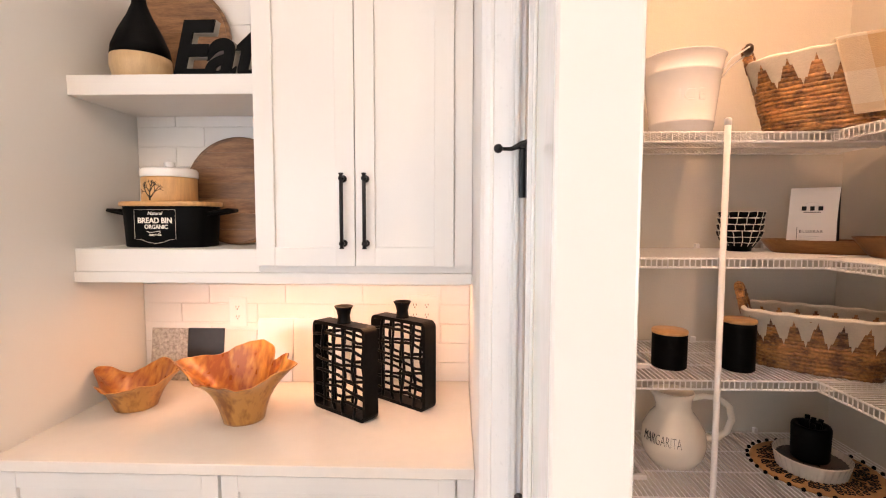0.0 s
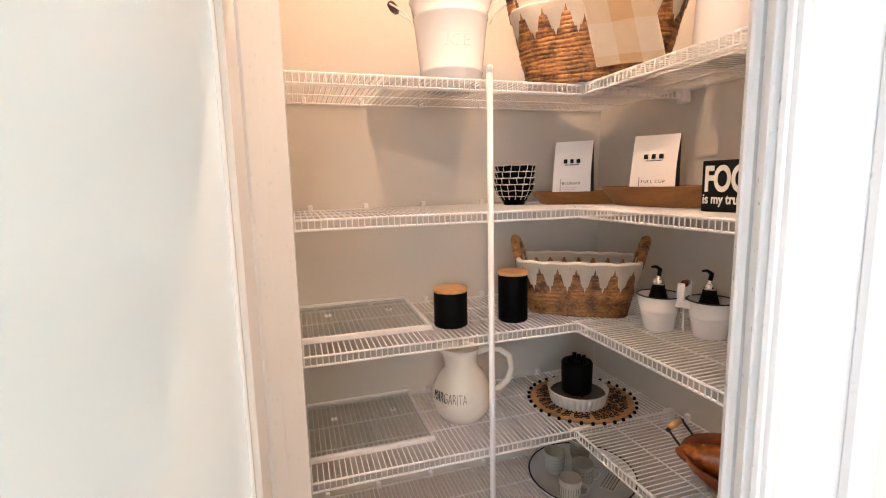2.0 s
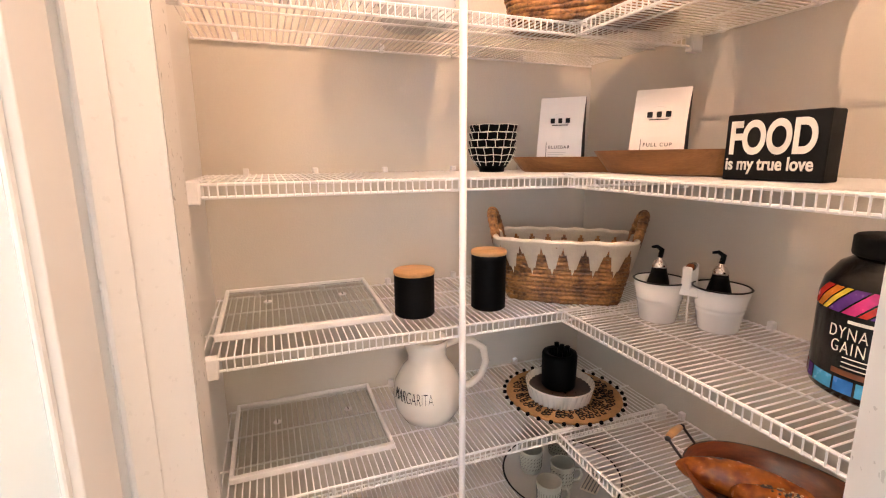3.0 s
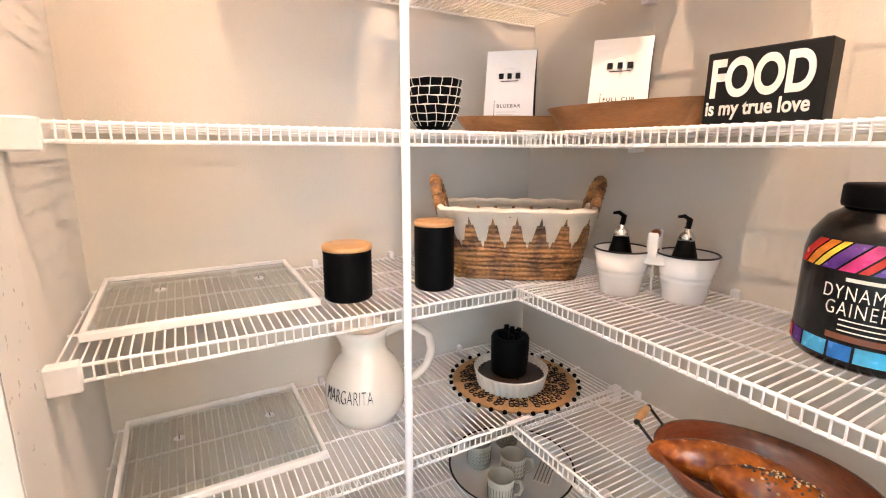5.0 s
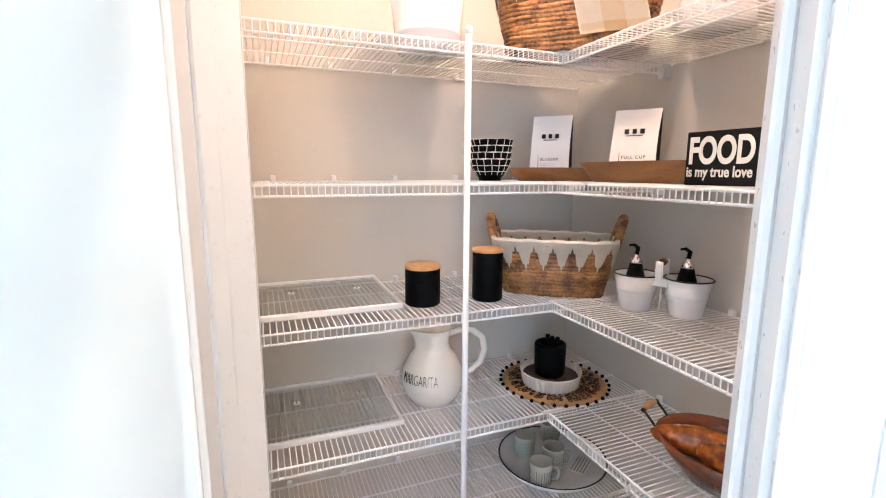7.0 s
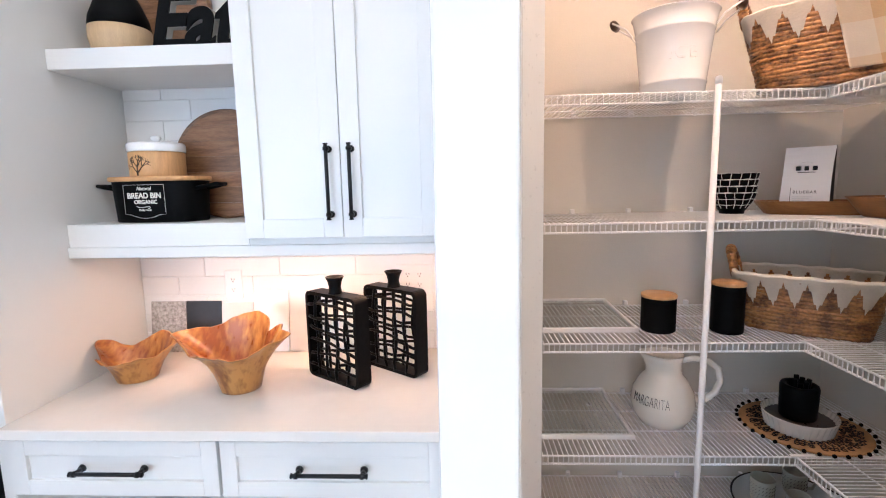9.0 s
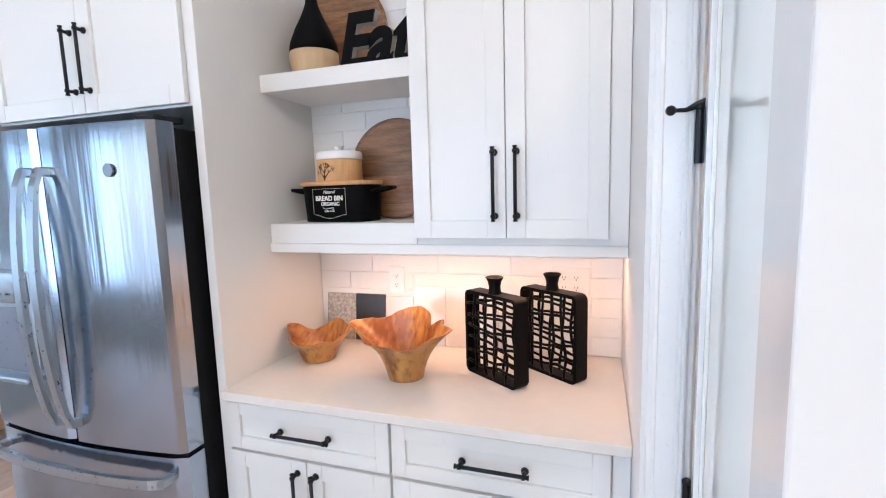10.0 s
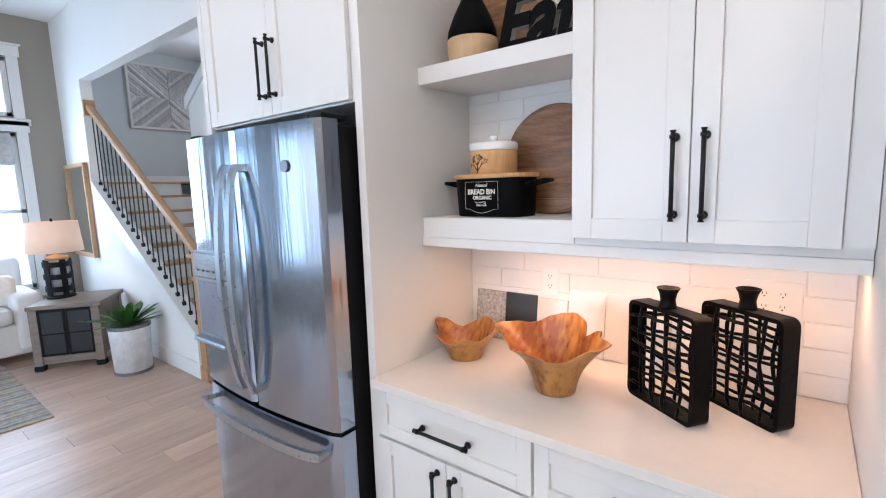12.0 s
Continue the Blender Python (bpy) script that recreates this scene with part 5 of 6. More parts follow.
# stack of black bowls with white hand-drawn grid
def grid_bowl(loc):
    g = thing("bowl", loc, 0, "black bowl with white grid lines, stacked", "bowl", "stacked grid bowls")
    prof = [(0.036, 0), (0.038, 0.010), (0.046, 0.018), (0.062, 0.040), (0.070, 0.062), (0.0715, 0.070), (0.0685, 0.070), (0.058, 0.040), (0.040, 0.020), (0, 0.016)]
    part("body", lathe(prof, 44), M_BLACK, g, smooth=True)
    out = prof[2:6]

    def rad(z):
        for (r0, z0), (r1, z1) in zip(out, out[1:]):
            if z <= z1:
                return r0 + (r1 - r0) * (z - z0) / (z1 - z0)
        return out[-1][0]

    for z in (0.030, 0.049, 0.0695):
        part("ring_line", tube([(rad(z) * math.cos(a * math.pi / 24), rad(z) * math.sin(a * math.pi / 24), z + 0.0008 * math.sin(a)) for a in range(48)], 0.0011, 5, True), M_INKW, g, "thin white line")
    ln = bmesh.new()
    for i in range(16):
        a = 2 * math.pi * i / 16
        tube([(rad(z) * math.cos(a + 0.03 * math.sin(z * 90 + i)), rad(z) * math.sin(a + 0.03 * math.sin(z * 90 + i)), z) for z in (0.019, 0.03, 0.04, 0.05, 0.06, 0.069)], 0.0011, 5, bm=ln)
    part("grid_lines", ln, M_INKW, g, "thin white grid lines")
    return g


gb = grid_bowl((1.155, 1.81, S3))
for i in range(1, 4):
    copy_thing(gb, pose(1.155 + 0.0015 * i, 1.81, S3 + 0.0215 * i, 0, 0, 25 * i))


def dough_tray(loc, rz, lx, ly, h, label):
    t = thing("wooden_tray", loc, rz, label, "tray", "wooden dough trays")
    b = shell([(lx * 0.80, ly * 0.62, 0), (lx * 0.84, ly * 0.68, 0.004), (lx, ly, h), (lx * 0.965, ly * 0.93, h), (lx * 0.80, ly * 0.62, 0.012), (lx * 0.2, ly * 0.2, 0.010)], 56, 2.8)
    part("body", b, M_TRAY, t, smooth=False)


M_TRAY = mat("warm_acacia_tray", (0.42, 0.195, 0.07), 0.38, scale=6, stretch=(1, 6, 4), bump=0.12, second=(0.20, 0.082, 0.030))
dough_tray((1.378, 1.700, S3), -25, 0.38, 0.17, 0.043, "shallow wooden tray under a coffee bag")
dough_tray((1.462, 1.428, S3), -84, 0.43, 0.25, 0.058, "long wooden dough tray on the wire shelf")


def coffee_bag(loc, rz, lean, small, label):
    g = thing("coffee_bag", loc, rz, label, "bag", "coffee bags")
    w, d, h = 0.064, 0.030, 0.198
    b = bmesh.new()
    rows = []
    for k in range(9):
        f = k / 8
        dd = d * (1 - f ** 2.2) + 0.0025
        ww = w * (1 - 0.03 * math.sin(f * 3))
        rows.append([b.verts.new(p) for p in ((-ww, -dd, h * f), (0, -dd - 0.003 * math.sin(f * 3.1), h * f), (ww, -dd, h * f), (ww, 0, h * f), (ww, dd, h * f), (-ww, dd, h * f), (-ww, 0, h * f))])
    for lo, hi in zip(rows, rows[1:]):
        for i in range(7):
            f = b.faces.new((lo[i], lo[(i + 1) % 7], hi[(i + 1) % 7], hi[i]))
            f.material_index = 1 if i in (2, 3, 4, 5, 6) else 0
    b.faces.new(rows[0][::-1])
    b.faces.new(rows[-1])
    part("pouch", b, [M_PAPER, M_BLACK], g)
    y0 = -0.0325
    # plain mark in place of the brand, with bars for its small print
    for x, wd in ((-0.021, 0.012), (0.0, 0.011), (0.021, 0.012)):
        q = box(x - wd / 2, x + wd / 2, y0 - 0.0006, y0, 0.121, 0.1345, 0.001)
        part("mark", q, M_INK, g, "black block mark")
    arc = [(0.016 * math.cos(t) - 0.002, y0 + 0.004, 0.140 + 0.008 * math.sin(t)) for t in [0.3 + 0.22 * k for k in range(12)]]
    part("arc_mark", tube(arc, 0.0004, 4), mat("grey_print", (0.5, 0.5, 0.5), 0.7), g)
    part("print_bar", box(-0.022, 0.022, y0 - 0.0006, y0, 0.1145, 0.1165), M_INK, g)
    lettering("print", small, 0.0125, upright(-0.030, y0 - 0.0022, 0.050), M_INK, g, "small black lettering", align="LEFT", spacing=1.25, depth=0.0004)
    for i, L in enumerate((0.050, 0.044, 0.030)):
        part("print_bar", box(-0.030, -0.030 + L, y0 - 0.0024, y0 - 0.001, 0.0385 - 0.006 * i, 0.040 - 0.006 * i), mat("grey_print", (0.55, 0.55, 0.55), 0.7), g)
    part("print_rule", box(-0.0365, -0.0355, y0 - 0.0024, y0 - 0.001, 0.024, 0.068), M_INK, g)
    g.matrix_world = pose(*loc, lean, 0, rz)
    return g


coffee_bag((1.330, 1.716, S3 + 0.013), -45, -5, "BLUEBAR", "white paper coffee bag with black sides")
coffee_bag((1.440, 1.462, S3 + 0.012), -55, -9, "FULL CUP", "white paper coffee bag leaning in a wooden tray")

sign = thing("box_sign", (1.355, 1.117, S3), -84, "black wooden box sign with white lettering", "sign")
part("block", box(-0.084, 0.084, 0.0, 0.045, 0, 0.118, 0.002), mat("worn_black_paint", (0.006, 0.006, 0.006), 0.55, vary=0.4, scale=25, bump=0.2, spec=0.18), sign)
lettering("lettering", "FOOD", 0.080, upright(-0.004, -0.0004, 0.049), M_INKW, sign, "worn white capitals", bold=0.0026, width=0.143)
lettering("lettering", "is my true love", 0.032, upright(-0.006, -0.0004, 0.019), M_INKW, sign, "white lettering", bold=0.0007, width=0.146)


def canister(loc, r, h, label):
    c = thing("canister", loc, 0, label, "canister", "black canisters")
    prof = [(r - 0.004, 0), (r, 0.004)]
    z = 0.010
    while z < h - 0.012:
        prof += [(r, z), (r - 0.0006, z + 0.003), (r, z + 0.006)]
        z += 0.0085
    prof += [(r, h - 0.002), (r - 0.002, h)]
    part("body", lathe(prof, 44), M_BLACK, c, "black ribbed ceramic body", True)
    part("lid", lathe([(r + 0.0005, h + 0.0005), (r + 0.0015, h + 0.003), (r + 0.0015, h + 0.009), (r - 0.001, h + 0.0115), (0, h + 0.0115)], 44), M_BAMBOO, c, "bamboo lid", True)


canister((0.862, 1.657, S2), 0.052, 0.108, "short black canister with bamboo lid")
canister((1.065, 1.637, S2), 0.0465, 0.148, "tall black canister with bamboo lid")

# twin pails joined by a wooden-gripped handle, each holding a pump bottle
for px, py, group_label in ((1.420, 1.398, "white pail with black rim beside another"), (1.497, 1.291, "white pail with black rim holding a bottle")):
    p = thing("pail", (px, py, S2), 0, group_label, "pail", "twin white pails")
    part("body", lathe([(0.041, 0), (0.043, 0.003), (0.050, 0.045), (0.0518, 0.048), (0.0508, 0.051), (0.0525, 0.057), (0.0543, 0.060), (0.0533, 0.063), (0.062, 0.103), (0.059, 0.103), (0.042, 0.006), (0, 0.006)], 44), M_ENAMEL, p, smooth=True)
    part("rim", lathe([(0.0605, 0.101), (0.064, 0.103), (0.0605, 0.1055), (0.058, 0.103), (0.0605, 0.101)], 44), M_BLACKM, p, "black rolled rim", True)
    bo = thing("pump_bottle", (px + 0.004, py + 0.010, S2 + 0.0065), 0, "dark bottle with silver and black pump", "bottle", "pump bottles")
    part("bottle", lathe([(0.024, 0), (0.026, 0.004), (0.026, 0.085), (0.020, 0.108), (0.0165, 0.124)], 24), M_BLACK, bo, smooth=True)
    part("collar", lathe([(0.0175, 0.124), (0.0175, 0.130), (0.0125, 0.140), (0.006, 0.144), (0.0055, 0.158)], 20), mat("polished_chrome", (0.75, 0.75, 0.76), 0.15, 1.0), bo, "chrome collar", True)
    part("nozzle", tube([(0, 0, 0.150), (0.002, -0.002, 0.168), (-0.006, 0.006, 0.176), (-0.016, 0.014, 0.174)], [0.0065, 0.0062, 0.0045, 0.003], 10), M_BLACK, bo, "black pump nozzle", True)
hx, hy = (1.420 + 1.497) / 2 - 0.028, (1.398 + 1.291) / 2 - 0.014
hd = thing("pail_carrier", (hx, hy, S2 + 0.006), -63, "white metal pail carrier with wooden grip", "carrier")
part("bracket", box(-0.028, 0.028, -0.003, 0.006, 0.072, 0.096, 0.002), M_ENAMEL, hd)
part("foot", box(-0.0025, 0.0025, 0.028, 0.034, -0.0055, 0.075, 0.001), M_ENAMEL, hd)
part("bridge", box(-0.004, 0.004, 0.0, 0.056, 0.074, 0.080, 0.001), M_ENAMEL, hd)
part("upright", box(-0.011, 0.011, -0.004, 0.002, 0.085, 0.142, 0.003), M_ENAMEL, hd)
part("upright", box(-0.011, 0.011, 0.052, 0.058, 0.085, 0.142, 0.003), M_ENAMEL, hd)
part("grip", tube([(0, 0.0, 0.136), (0, 0.027, 0.136), (0, 0.054, 0.136)], [0.008, 0.0105, 0.008], 14), M_WALNUT, hd, "turned wooden grip", True)

# large jar with a bright printed sleeve
jar = thing("powder_jar", (1.487, 0.968, S2), -70, "large black powder jar with bright printed sleeve", "jar")
JR = 0.102
part("body", lathe([(0.088, 0), (0.099, 0.008), (JR, 0.02), (JR, 0.168), (0.097, 0.195), (0.080, 0.222), (0.062, 0.234), (0.060, 0.240)], 56), mat("glossy_black_plastic", (0.004, 0.004, 0.0045), 0.2, vary=0.2, spec=0.35), jar, smooth=True)
cap = [(0.066, 0.238), (0.067, 0.242), (0.067, 0.268), (0.064, 0.272), (0, 0.273)]
part("lid", lathe(cap, 90, lambda a, z: 1 + (0.008 * math.cos(a * 45) if 0.24 < z < 0.27 else 0)), M_BLACK, jar, "ribbed black screw lid", True)
STREAK = [mat("print_" + n, c, 0.25, vary=0.25, scale=30) for n, c in (("red", (0.55, 0.03, 0.02)), ("orange", (0.75, 0.22, 0.02)), ("yellow", (0.75, 0.55, 0.05)), ("pink", (0.62, 0.04, 0.22)), ("violet", (0.10, 0.03, 0.22)), ("blue", (0.02, 0.16, 0.50)), ("cyan", (0.05, 0.35, 0.62)))]


def sleeve_patch(a0, a1, z0, z1, skew, m, radius=JR):
    """A slanting streak of print on the jar's side."""
    b = bmesh.new()
    rows = []
    for k in range(7):
        f = k / 6
        z = z0 + (z1 - z0) * f
        rr = radius + 0.0006
        if z > 0.168:
            rr = radius - (z - 0.168) ** 1.6 * 2.1 + 0.0014
        rows.append([b.verts.new((rr * math.sin(radians(a0 + (a1 - a0) * i / 6 + skew * f)), -rr * math.cos(radians(a0 + (a1 - a0) * i / 6 + skew * f)), z)) for i in range(7)])
    for lo, hi in zip(rows, rows[1:]):
        for i in range(6):
            b.faces.new((lo[i], lo[i + 1], hi[i + 1], hi[i]))
    part("print_streak", b, m, jar)


for i, (a0, wd, m) in enumerate(((-78, 10, 0), (-66, 9, 1), (-55, 6, 2), (-47, 12, 4), (-33, 12, 3), (-19, 7, 0), (-10, 14, 4), (6, 12, 3), (20, 10, 0), (32, 9, 1), (43, 8, 4))):
    sleeve_patch(a0, a0 + wd, 0.150, 0.192, 22, STREAK[m])
for i, (a0, wd, m) in enumerate(((-85, 12, 0), (-70, 14, 4), (-54, 22, 6), (-30, 16, 5), (-12, 26, 6), (16, 18, 5), (36, 20, 6))):
    sleeve_patch(a0, a0 + wd, 0.018, 0.042, 0, STREAK[m])
sleeve_patch(-34, 34, 0.0475, 0.057, 0, mat("print_brown", (0.16, 0.05, 0.02), 0.3))
sleeve_patch(-26, 14, 0.136, 0.1415, 0, M_INKW)
lettering_round("print", "DYNAMIC", 0.030, JR + 0.0014, 0.109, -14, M_INKW, jar, "white lettering", sx=0.64, spacing=1.18, bold=-0.0004)
lettering_round("print", "GAINER", 0.030, JR + 0.0014, 0.085, -16, M_INKW, jar, "white lettering", sx=0.64, spacing=1.18, bold=-0.0004)
for i in range(3):
    sleeve_patch(-26, 22 - 8 * i, 0.0775 - 0.008 * i, 0.0795 - 0.008 * i, 0, M_INKW)


def glass_panel(loc, rx, label):
    """A fridge shelf: glass in a white plastic frame, lying on the wires."""
    g = thing("glass_shelf_panel", loc, 0, label, "glass panel", "loose glass panels")
    w, d = 0.404, 0.356
    part("pane", box(0.01, w - 0.01, 0.01, d - 0.01, 0.004, 0.008), M_PANE, g)
    for x0, x1, y0, y1 in ((0, w, 0, 0.014), (0, w, d - 0.010, d), (0, 0.010, 0.014, d - 0.010), (w - 0.010, w, 0.014, d - 0.010)):
        part("frame_bar", box(x0, x1, y0, y1, 0.0, 0.016, 0.002), M_PLASTIC, g)
    for x in (0.114, 0.316):
        q = lathe([(0.011, 0.0081), (0.012, 0.0095), (0.010, 0.011), (0, 0.0112)], 20)
        fs = part("fastener", q, M_PLASTIC, g, "round white fastener", True)
        fs.location = (x, 0.228, 0)
        part("slot", box(-0.0012, 0.0012, -0.008, 0.008, 0.0112, 0.0118), M_INK, fs)
    g.matrix_world = pose(*loc, rx, 0, 0)


M_PANE = glass_mat("greenish_clear_glass", (0.93, 0.97, 0.95))
glass_panel((0.388, 1.626, S2), 1.6, "white framed glass panel lying on the wires")
glass_panel((0.388, 1.624, S1), 0.6, "white framed glass panel lying on the wires")

pm = thing("pitcher", (0.927, 1.750, S1), -20, "cream ceramic pitcher with thin lettering", "pitcher")
pm.scale = (1.08, 1.08, 0.94)
PM = [(0.060, 0), (0.069, 0.004), (0.089, 0.042), (0.0955, 0.082), (0.090, 0.125), (0.070, 0.168), (0.053, 0.192), (0.0495, 0.212), (0.052, 0.240), (0.058, 0.262)]


def spout(a, z):
    """The rim drawn out on the side away from the handle."""
    lift = max(0.0, (z - 0.195) / 0.067)
    return 1 + 0.34 * lift * math.exp(-((a - math.pi) / 0.5) ** 2)


part("body", lathe(PM + [(0.0545, 0.263), (0.045, 0.212), (0.058, 0.172), (0.076, 0.125), (0.064, 0.02), (0, 0.01)], 56, spout), M_CERAM, pm, smooth=True)
part("handle", tube([(0.046, 0, 0.238), (0.080, 0, 0.254), (0.120, 0, 0.252), (0.150, 0, 0.228), (0.158, 0, 0.185), (0.146, 0, 0.138), (0.118, 0, 0.108), (0.084, 0, 0.100)], [0.011, 0.0108, 0.0105, 0.0105, 0.0105, 0.0108, 0.0115, 0.013], 14), M_CERAM, pm, smooth=True)


def pm_radius(z):
    for (r0, z0), (r1, z1) in zip(PM, PM[1:]):
        if z <= z1:
            return r0 + (r1 - r0) * (z - z0) / (z1 - z0) + 0.0022
    return PM[-1][0]


lettering_round("print", "MARGARITA", 0.052, pm_radius, 0.092, -26, M_INK, pm, "thin black lettering", sx=0.42, depth=0.0009, bold=-0.0016)

mp = thing("placemat", (1.377, 1.712, S1), 0, "round jute placemat with black print and pompoms", "placemat")
part("mat", lathe([(0.180, 0), (0.183, 0.003), (0.180, 0.006), (0, 0.007)], 56), mat("jute_weave", (0.42, 0.24, 0.11), 0.9, vary=0.2, scale=30, bump=0.8, fine=140), mp)
rp = random.Random(9)
ln = bmesh.new()
for k in range(44):
    a = 2 * math.pi * k / 44
    for r0 in (0.105, 0.122, 0.138, 0.152):
        rr, da = r0 + rp.uniform(-0.004, 0.004), rp.uniform(-0.05, 0.05)
        pts = [((rr + 0.008 * math.sin(t * 6.28)) * math.cos(a + da + 0.05 * math.cos(t * 6.28)), (rr + 0.008 * math.sin(t * 6.28)) * math.sin(a + da + 0.05 * math.cos(t * 6.28)), 0.0068) for t in (0, 0.2, 0.4, 0.6, 0.8, 1.0)]
        tube(pts, [0.0012, 0.0026, 0.0018, 0.0027, 0.0018, 0.001], 5, bm=ln)
part("scroll_print", ln, M_INK, mp, "black printed scrolls")
pom = None
for k in range(32):
    a = 2 * math.pi * k / 32
    loc = (0.189 * math.cos(a), 0.189 * math.sin(a), 0.006)
    if pom is None:
        q = bmesh.new()
        bmesh.ops.create_icosphere(q, subdivisions=1, radius=0.0072)
        pom = part("pompom", q, M_BLACK, mp)
        pom.location = loc
    else:
        share(pom, loc)

wb = thing("fluted_bowl", (1.349, 1.694, S1 + 0.0072), 0, "white fluted ceramic bowl on the placemat", "bowl")
part("body", lathe([(0.085, 0), (0.090, 0.003), (0.106, 0.050), (0.107, 0.054), (0.103, 0.054), (0.088, 0.012), (0, 0.012)], 264, lambda a, z: 1 + (0.06 * math.cos(33 * a) if 0.002 < z < 0.049 else 0)), M_CERAM, wb, smooth=True)
part("inner_glaze", lathe([(0.0, 0.034), (0.097, 0.035)], 48), mat("dark_brown_glaze", (0.035, 0.018, 0.010), 0.3), wb, "dark brown inside")
nk = thing("napkin_bundle", (1.351, 1.704, S1 + 0.0425), 0, "black rolled napkins standing in a bowl", "napkins")
part("roll", lathe([(0.050, 0), (0.053, 0.006), (0.055, 0.104), (0.052, 0.112), (0.036, 0.110), (0.034, 0.093), (0, 0.093)], 40), M_BLACK, nk, smooth=True)
for i in range(9):
    a = i * 0.7
    q = tube([(0.020 * math.cos(a), 0.020 * math.sin(a), 0.092), (0.024 * math.cos(a), 0.024 * math.sin(a), 0.122 + 0.006 * (i % 3))], 0.008, 6)
    part("tuck", q, M_BLACK, nk)

# long wooden bowl with carved pieces
ob_ = thing("oval_bowl", (1.448, 1.072, S1), -70, "large polished walnut bowl with black wire handles", "bowl")
ob_.scale = (1, 1, 0.9)
part("body", shell([(0.20, 0.13, 0), (0.23, 0.16, 0.008), (0.325, 0.245, 0.070), (0.368, 0.275, 0.112), (0.353, 0.26, 0.112), (0.312, 0.23, 0.070), (0.20, 0.13, 0.018), (0.05, 0.03, 0.015)], 64, 2.1), M_WALNUT, ob_, smooth=True)
for s in (-1, 1):
    hw = part("wire_handle", tube([(s * 0.160, -0.038, 0.085), (s * 0.210, -0.038, 0.138), (s * 0.214, 0, 0.141), (s * 0.210, 0.038, 0.138), (s * 0.160, 0.038, 0.085)], 0.0034, 8), M_BLACKM, ob_, "black wire handle", True)
    part("grip", tube([(s * 0.214, -0.030, 0.141), (s * 0.215, 0, 0.142), (s * 0.214, 0.030, 0.141)], [0.0075, 0.0095, 0.0075], 12), M_BAMBOO, hw, "turned wooden grip", True)
    for y in (-0.038, 0.038):
        k = bmesh.new()
        bmesh.ops.create_icosphere(k, subdivisions=2, radius=0.0068)
        bmesh.ops.translate(k, vec=(s * 0.213, y, 0.140), verts=k.verts)
        part("ball", k, M_BLACKM, hw, smooth=True)


def bread(loc, rz, lx, ly, h, m, label, seeds=0):
    l = thing("bread_loaf", loc, rz, label, "bread", "loaves in the bowl")
    b = bmesh.new()
    bmesh.ops.create_uvsphere(b, u_segments=32, v_segments=16, radius=1)
    for v in b.verts:
        x, y, z = v.co
        k = 1 + 0.06 * noise.noise(Vector((x * 2, y * 2, z * 2 + rz)))
        taper = 1 - 0.35 * abs(x) ** 3
        v.co = (x * lx / 2 * k, y * ly / 2 * k * taper, max(z, -0.55) * h / 2 * k + h * 0.28)
    part("crust", b, m, l, smooth=True)
    if seeds:
        rs = random.Random(3)
        for _ in range(seeds):
            a, r = rs.uniform(0, 6.28), rs.uniform(0, 0.78)
            x, y = r * math.cos(a) * 0.8, r * math.sin(a)
            z = math.sqrt(max(0, 1 - x * x - y * y))
            q = bmesh.new()
            bmesh.ops.create_icosphere(q, subdivisions=1, radius=0.0030)
            bmesh.ops.translate(q, vec=(x * lx / 2, y * ly / 2 * (1 - 0.35 * abs(x) ** 3), z * h / 2 + h * 0.28), verts=q.verts)
            part("seed", q, M_SEED[rs.randrange(3) // 2 ^ 1], l)


M_CRUST = mat("brown_crust", (0.46, 0.14, 0.02), 0.25, vary=0.3, scale=14, bump=0.5, second=(0.14, 0.03, 0.007), edge=0.12)
M_SEED = [mat("pale_seed", (0.6, 0.42, 0.2), 0.6), mat("dark_seed", (0.03, 0.02, 0.016), 0.6)]
bread((1.412, 1.130, S1 + 0.066), -50, 0.25, 0.085, 0.075, M_CRUST, "plain brown crusted loaf in the bowl")
bread((1.415, 1.028, S1 + 0.064), -62, 0.21, 0.085, 0.08, M_CRUST, "brown loaf topped with seeds in the bowl", 90)

# mugs on a round enamel tray
mt = thing("round_tray", (1.420, 1.762, S0), 0, "round white enamel tray with black rim", "tray")
part("body", lathe([(0.180, 0), (0.187, 0.004), (0.203, 0.030), (0.200, 0.030), (0.183, 0.006), (0, 0.006)], 64), M_ENAMEL, mt, smooth=True)
part("rim", lathe([(0.2005, 0.0285), (0.205, 0.0305), (0.2015, 0.033), (0.198, 0.0305), (0.2005, 0.0285)], 64), M_BLACKM, mt, "black rolled rim", True)
M_MUG = mat("sage_grey_stoneware", (0.47, 0.46, 0.39), 0.35, vary=0.05, scale=20)


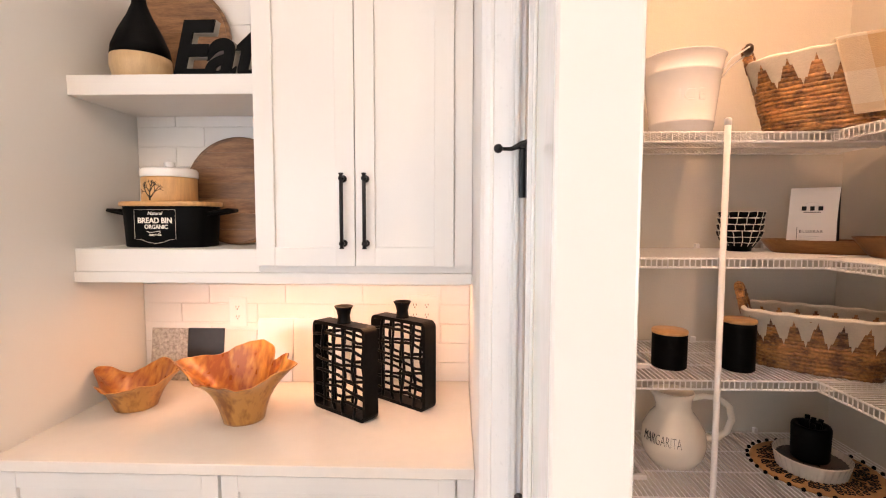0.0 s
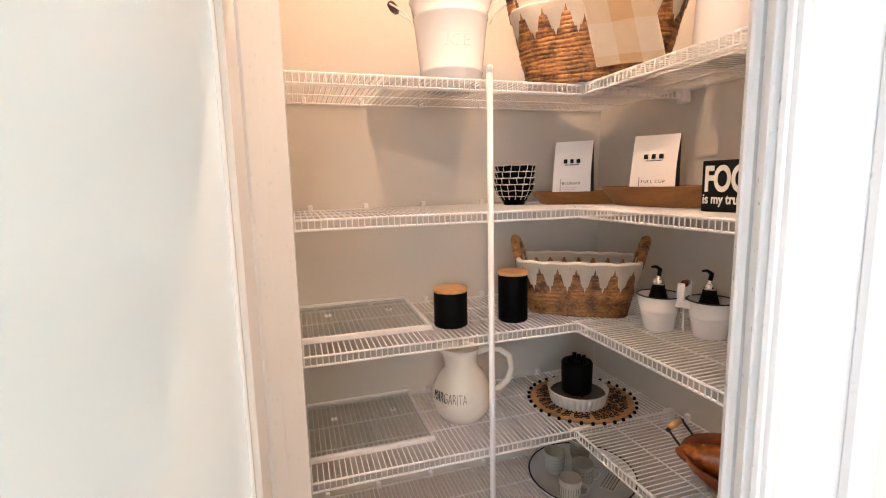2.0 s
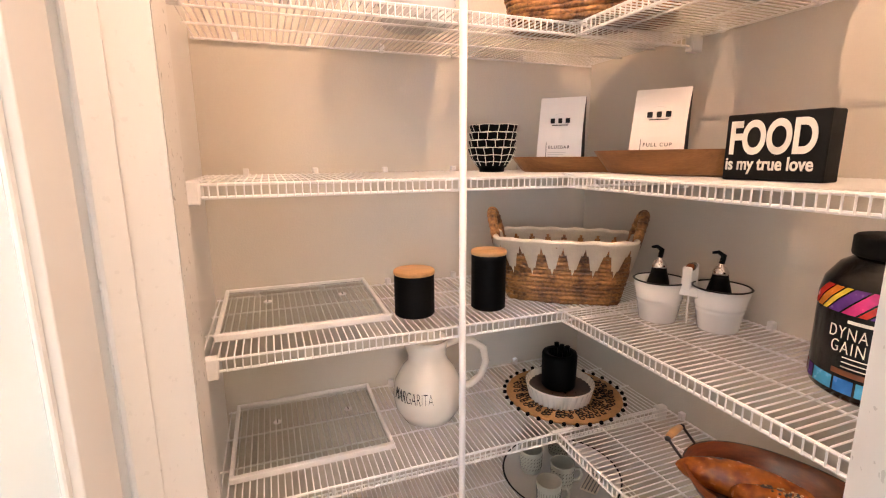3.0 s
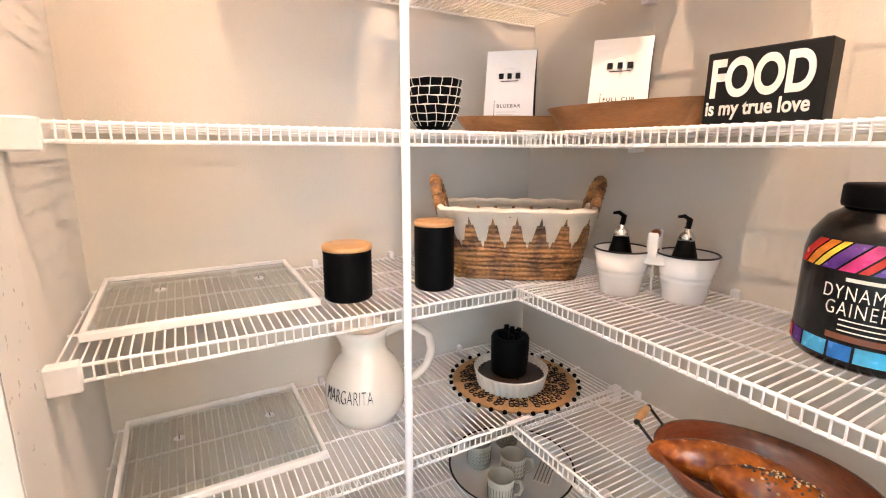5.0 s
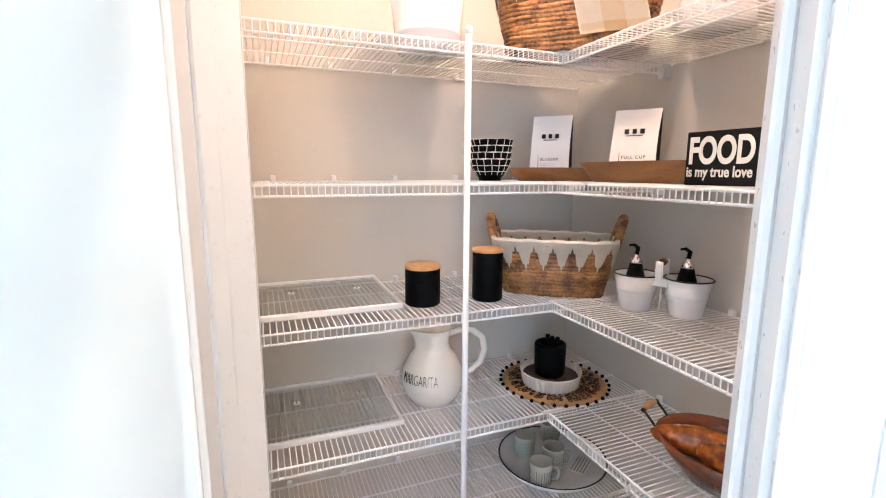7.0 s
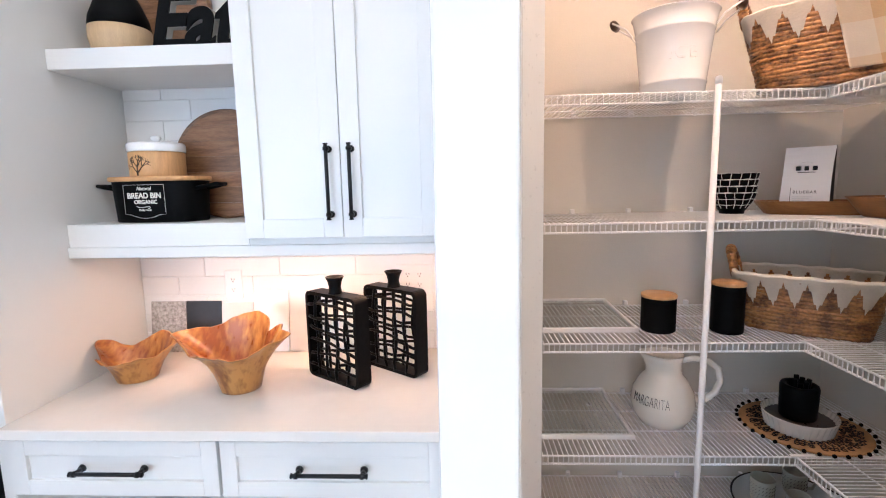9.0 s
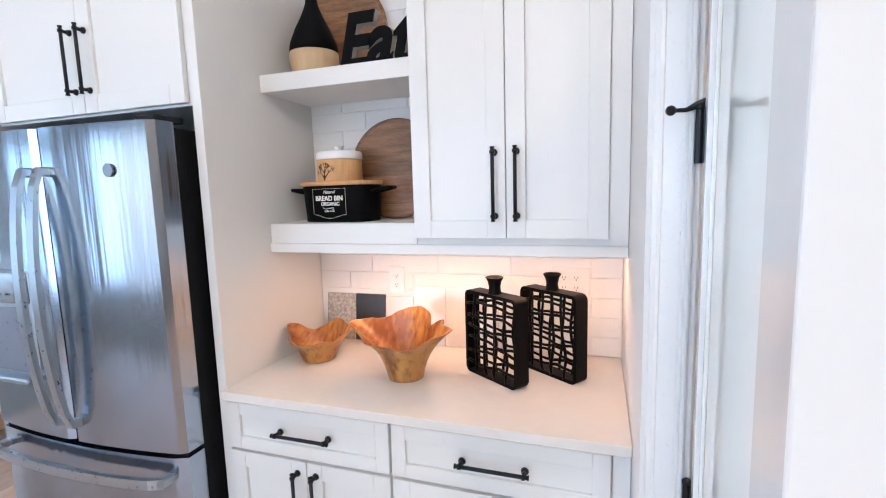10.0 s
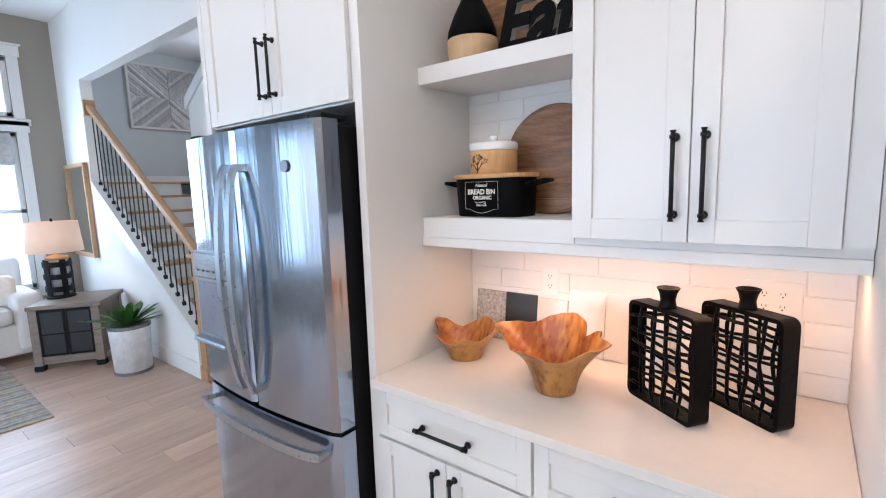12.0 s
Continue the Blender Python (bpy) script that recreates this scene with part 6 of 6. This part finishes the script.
def mug(loc, rz, pattern):
    m = thing("mug", loc, rz, "grey green stoneware mug with dark pattern", "mug", "mugs on the tray")
    part("cup", lathe([(0.034, 0), (0.037, 0.004), (0.040, 0.08), (0.0405, 0.084), (0.0375, 0.084), (0.034, 0.01), (0, 0.01)], 36), M_MUG, m, smooth=True)
    part("handle", tube([(0.038, 0, 0.066), (0.058, 0, 0.066), (0.064, 0, 0.045), (0.056, 0, 0.024), (0.037, 0, 0.020)], 0.0052, 8), M_MUG, m, smooth=True)
    ln = bmesh.new()
    if pattern:
        for z in (0.018, 0.032, 0.046, 0.060):
            for k in range(22):
                a = 2 * math.pi * (k + 0.5 * (z > 0.03)) / 22
                r = 0.0375 + z * 0.035
                tube([(r * math.cos(a - 0.06), r * math.sin(a - 0.06), z), (r * math.cos(a + 0.06), r * math.sin(a + 0.06), z + 0.006)], 0.0011, 4, bm=ln)
    else:
        for k in range(26):
            a = 2 * math.pi * k / 26
            tube([(0.0374 * math.cos(a), 0.0374 * math.sin(a), 0.008), (0.0398 * math.cos(a), 0.0398 * math.sin(a), 0.060)], 0.0011, 4, bm=ln)
    part("glaze_pattern", ln, mat("dark_glaze_line", (0.10, 0.10, 0.085), 0.5), m, "dark glazed marks")


mug((1.343, 1.836, S0 + 0.0065), 20, True)
mug((1.490, 1.880, S0 + 0.0065), -20, True)
mug((1.402, 1.730, S0 + 0.0065), -30, True)
mug((1.308, 1.668, S0 + 0.0065), -35, False)
cl = thing("striped_cloth", (1.50, 1.690, S0 + 0.0065), 35, "folded grey striped cloth on the tray", "cloth")
part("fold", box(-0.05, 0.05, -0.028, 0.028, 0, 0.008, 0.003), M_COTTON, cl)
for i in range(5):
    part("stripe", box(-0.05, 0.05, -0.022 + i * 0.011 - 0.0015, -0.022 + i * 0.011 + 0.0015, 0.0078, 0.0086), mat("grey_stripe", (0.2, 0.2, 0.21), 0.9), cl)
# ---- tiles and floor planks ----
tiles = tagged(part("backsplash", box(NL + 0.0005, NOOK_R - 0.0005, BACK - 0.006, BACK - 0.0005, 0.9145, 2.7), M_GROUT), "white subway tile backsplash", "backsplash", kind="structure")
TW, TH, G = 0.305, 0.0762, 0.0022
shapes = {}
rows = [(r, 0.9145 + r * TH) for r in range(24)]
for r, z in rows:
    if z + TH > 2.42:
        break
    x = NL + 0.001 - (TW / 2 if r % 2 else 0.04)
    while x < NOOK_R:
        x0, x1 = max(x, NL + 0.001) + G / 2, min(x + TW, NOOK_R - 0.001) - G / 2
        hidden = z > 1.42 and x0 > -0.44
        if x1 - x0 > 0.012 and not hidden:
            key = round(x1 - x0, 4)
            w2 = (x1 - x0) / 2
            if key not in shapes:
                shapes[key] = part("tile", box(-w2, w2, -0.0045, 0, G / 2, TH - G / 2, 0.0012), M_TILE, tiles)
                shapes[key].location = ((x0 + x1) / 2, BACK - 0.006, z)
            else:
                share(shapes[key], ((x0 + x1) / 2, BACK - 0.006, z))
        x += TW

floor = bpy.data.objects["floor"]
rf = random.Random(5)
PW, PL = 0.181, 1.22
full = None
for i in range(24):
    x = -6.93 + i * PW
    y = -1.6 + (i * 0.437 % 1) * -PL
    while y < 2.0:
        y0, y1 = max(y, -1.6), min(y + PL, 1.995)
        if y1 - y0 > 0.02:
            if full is not None and abs(y1 - y0 - PL) < 1e-6:
                share(full, (x + PW / 2, y0, 0))
            else:
                o = part("plank", box(-PW / 2 + 0.0008, PW / 2 - 0.0008, 0.0008, y1 - y0 - 0.0008, -0.0058, 0.0, 0.0012), M_FLOOR, floor)
                o.location = (x + PW / 2, y0, 0)
                if abs(y1 - y0 - PL) < 1e-6:
                    full = o
        y += PL
q = bmesh.new()
for i in range(36):
    x = -2.586 + i * PW
    y = -4.0 + (i * 0.437 % 1) * -PL
    while y < 2.0:
        y0, y1 = max(y, -4.0), min(y + PL, 1.98)
        if y1 - y0 > 0.02 and x + PW < 3.1:
            box(x + 0.0008, x + PW - 0.0008, y0 + 0.0008, y1 - 0.0008, -0.0058, 0.0, bm=q)
        y += PL
part("planks_beyond", q, M_FLOOR, floor, kind="stuff")
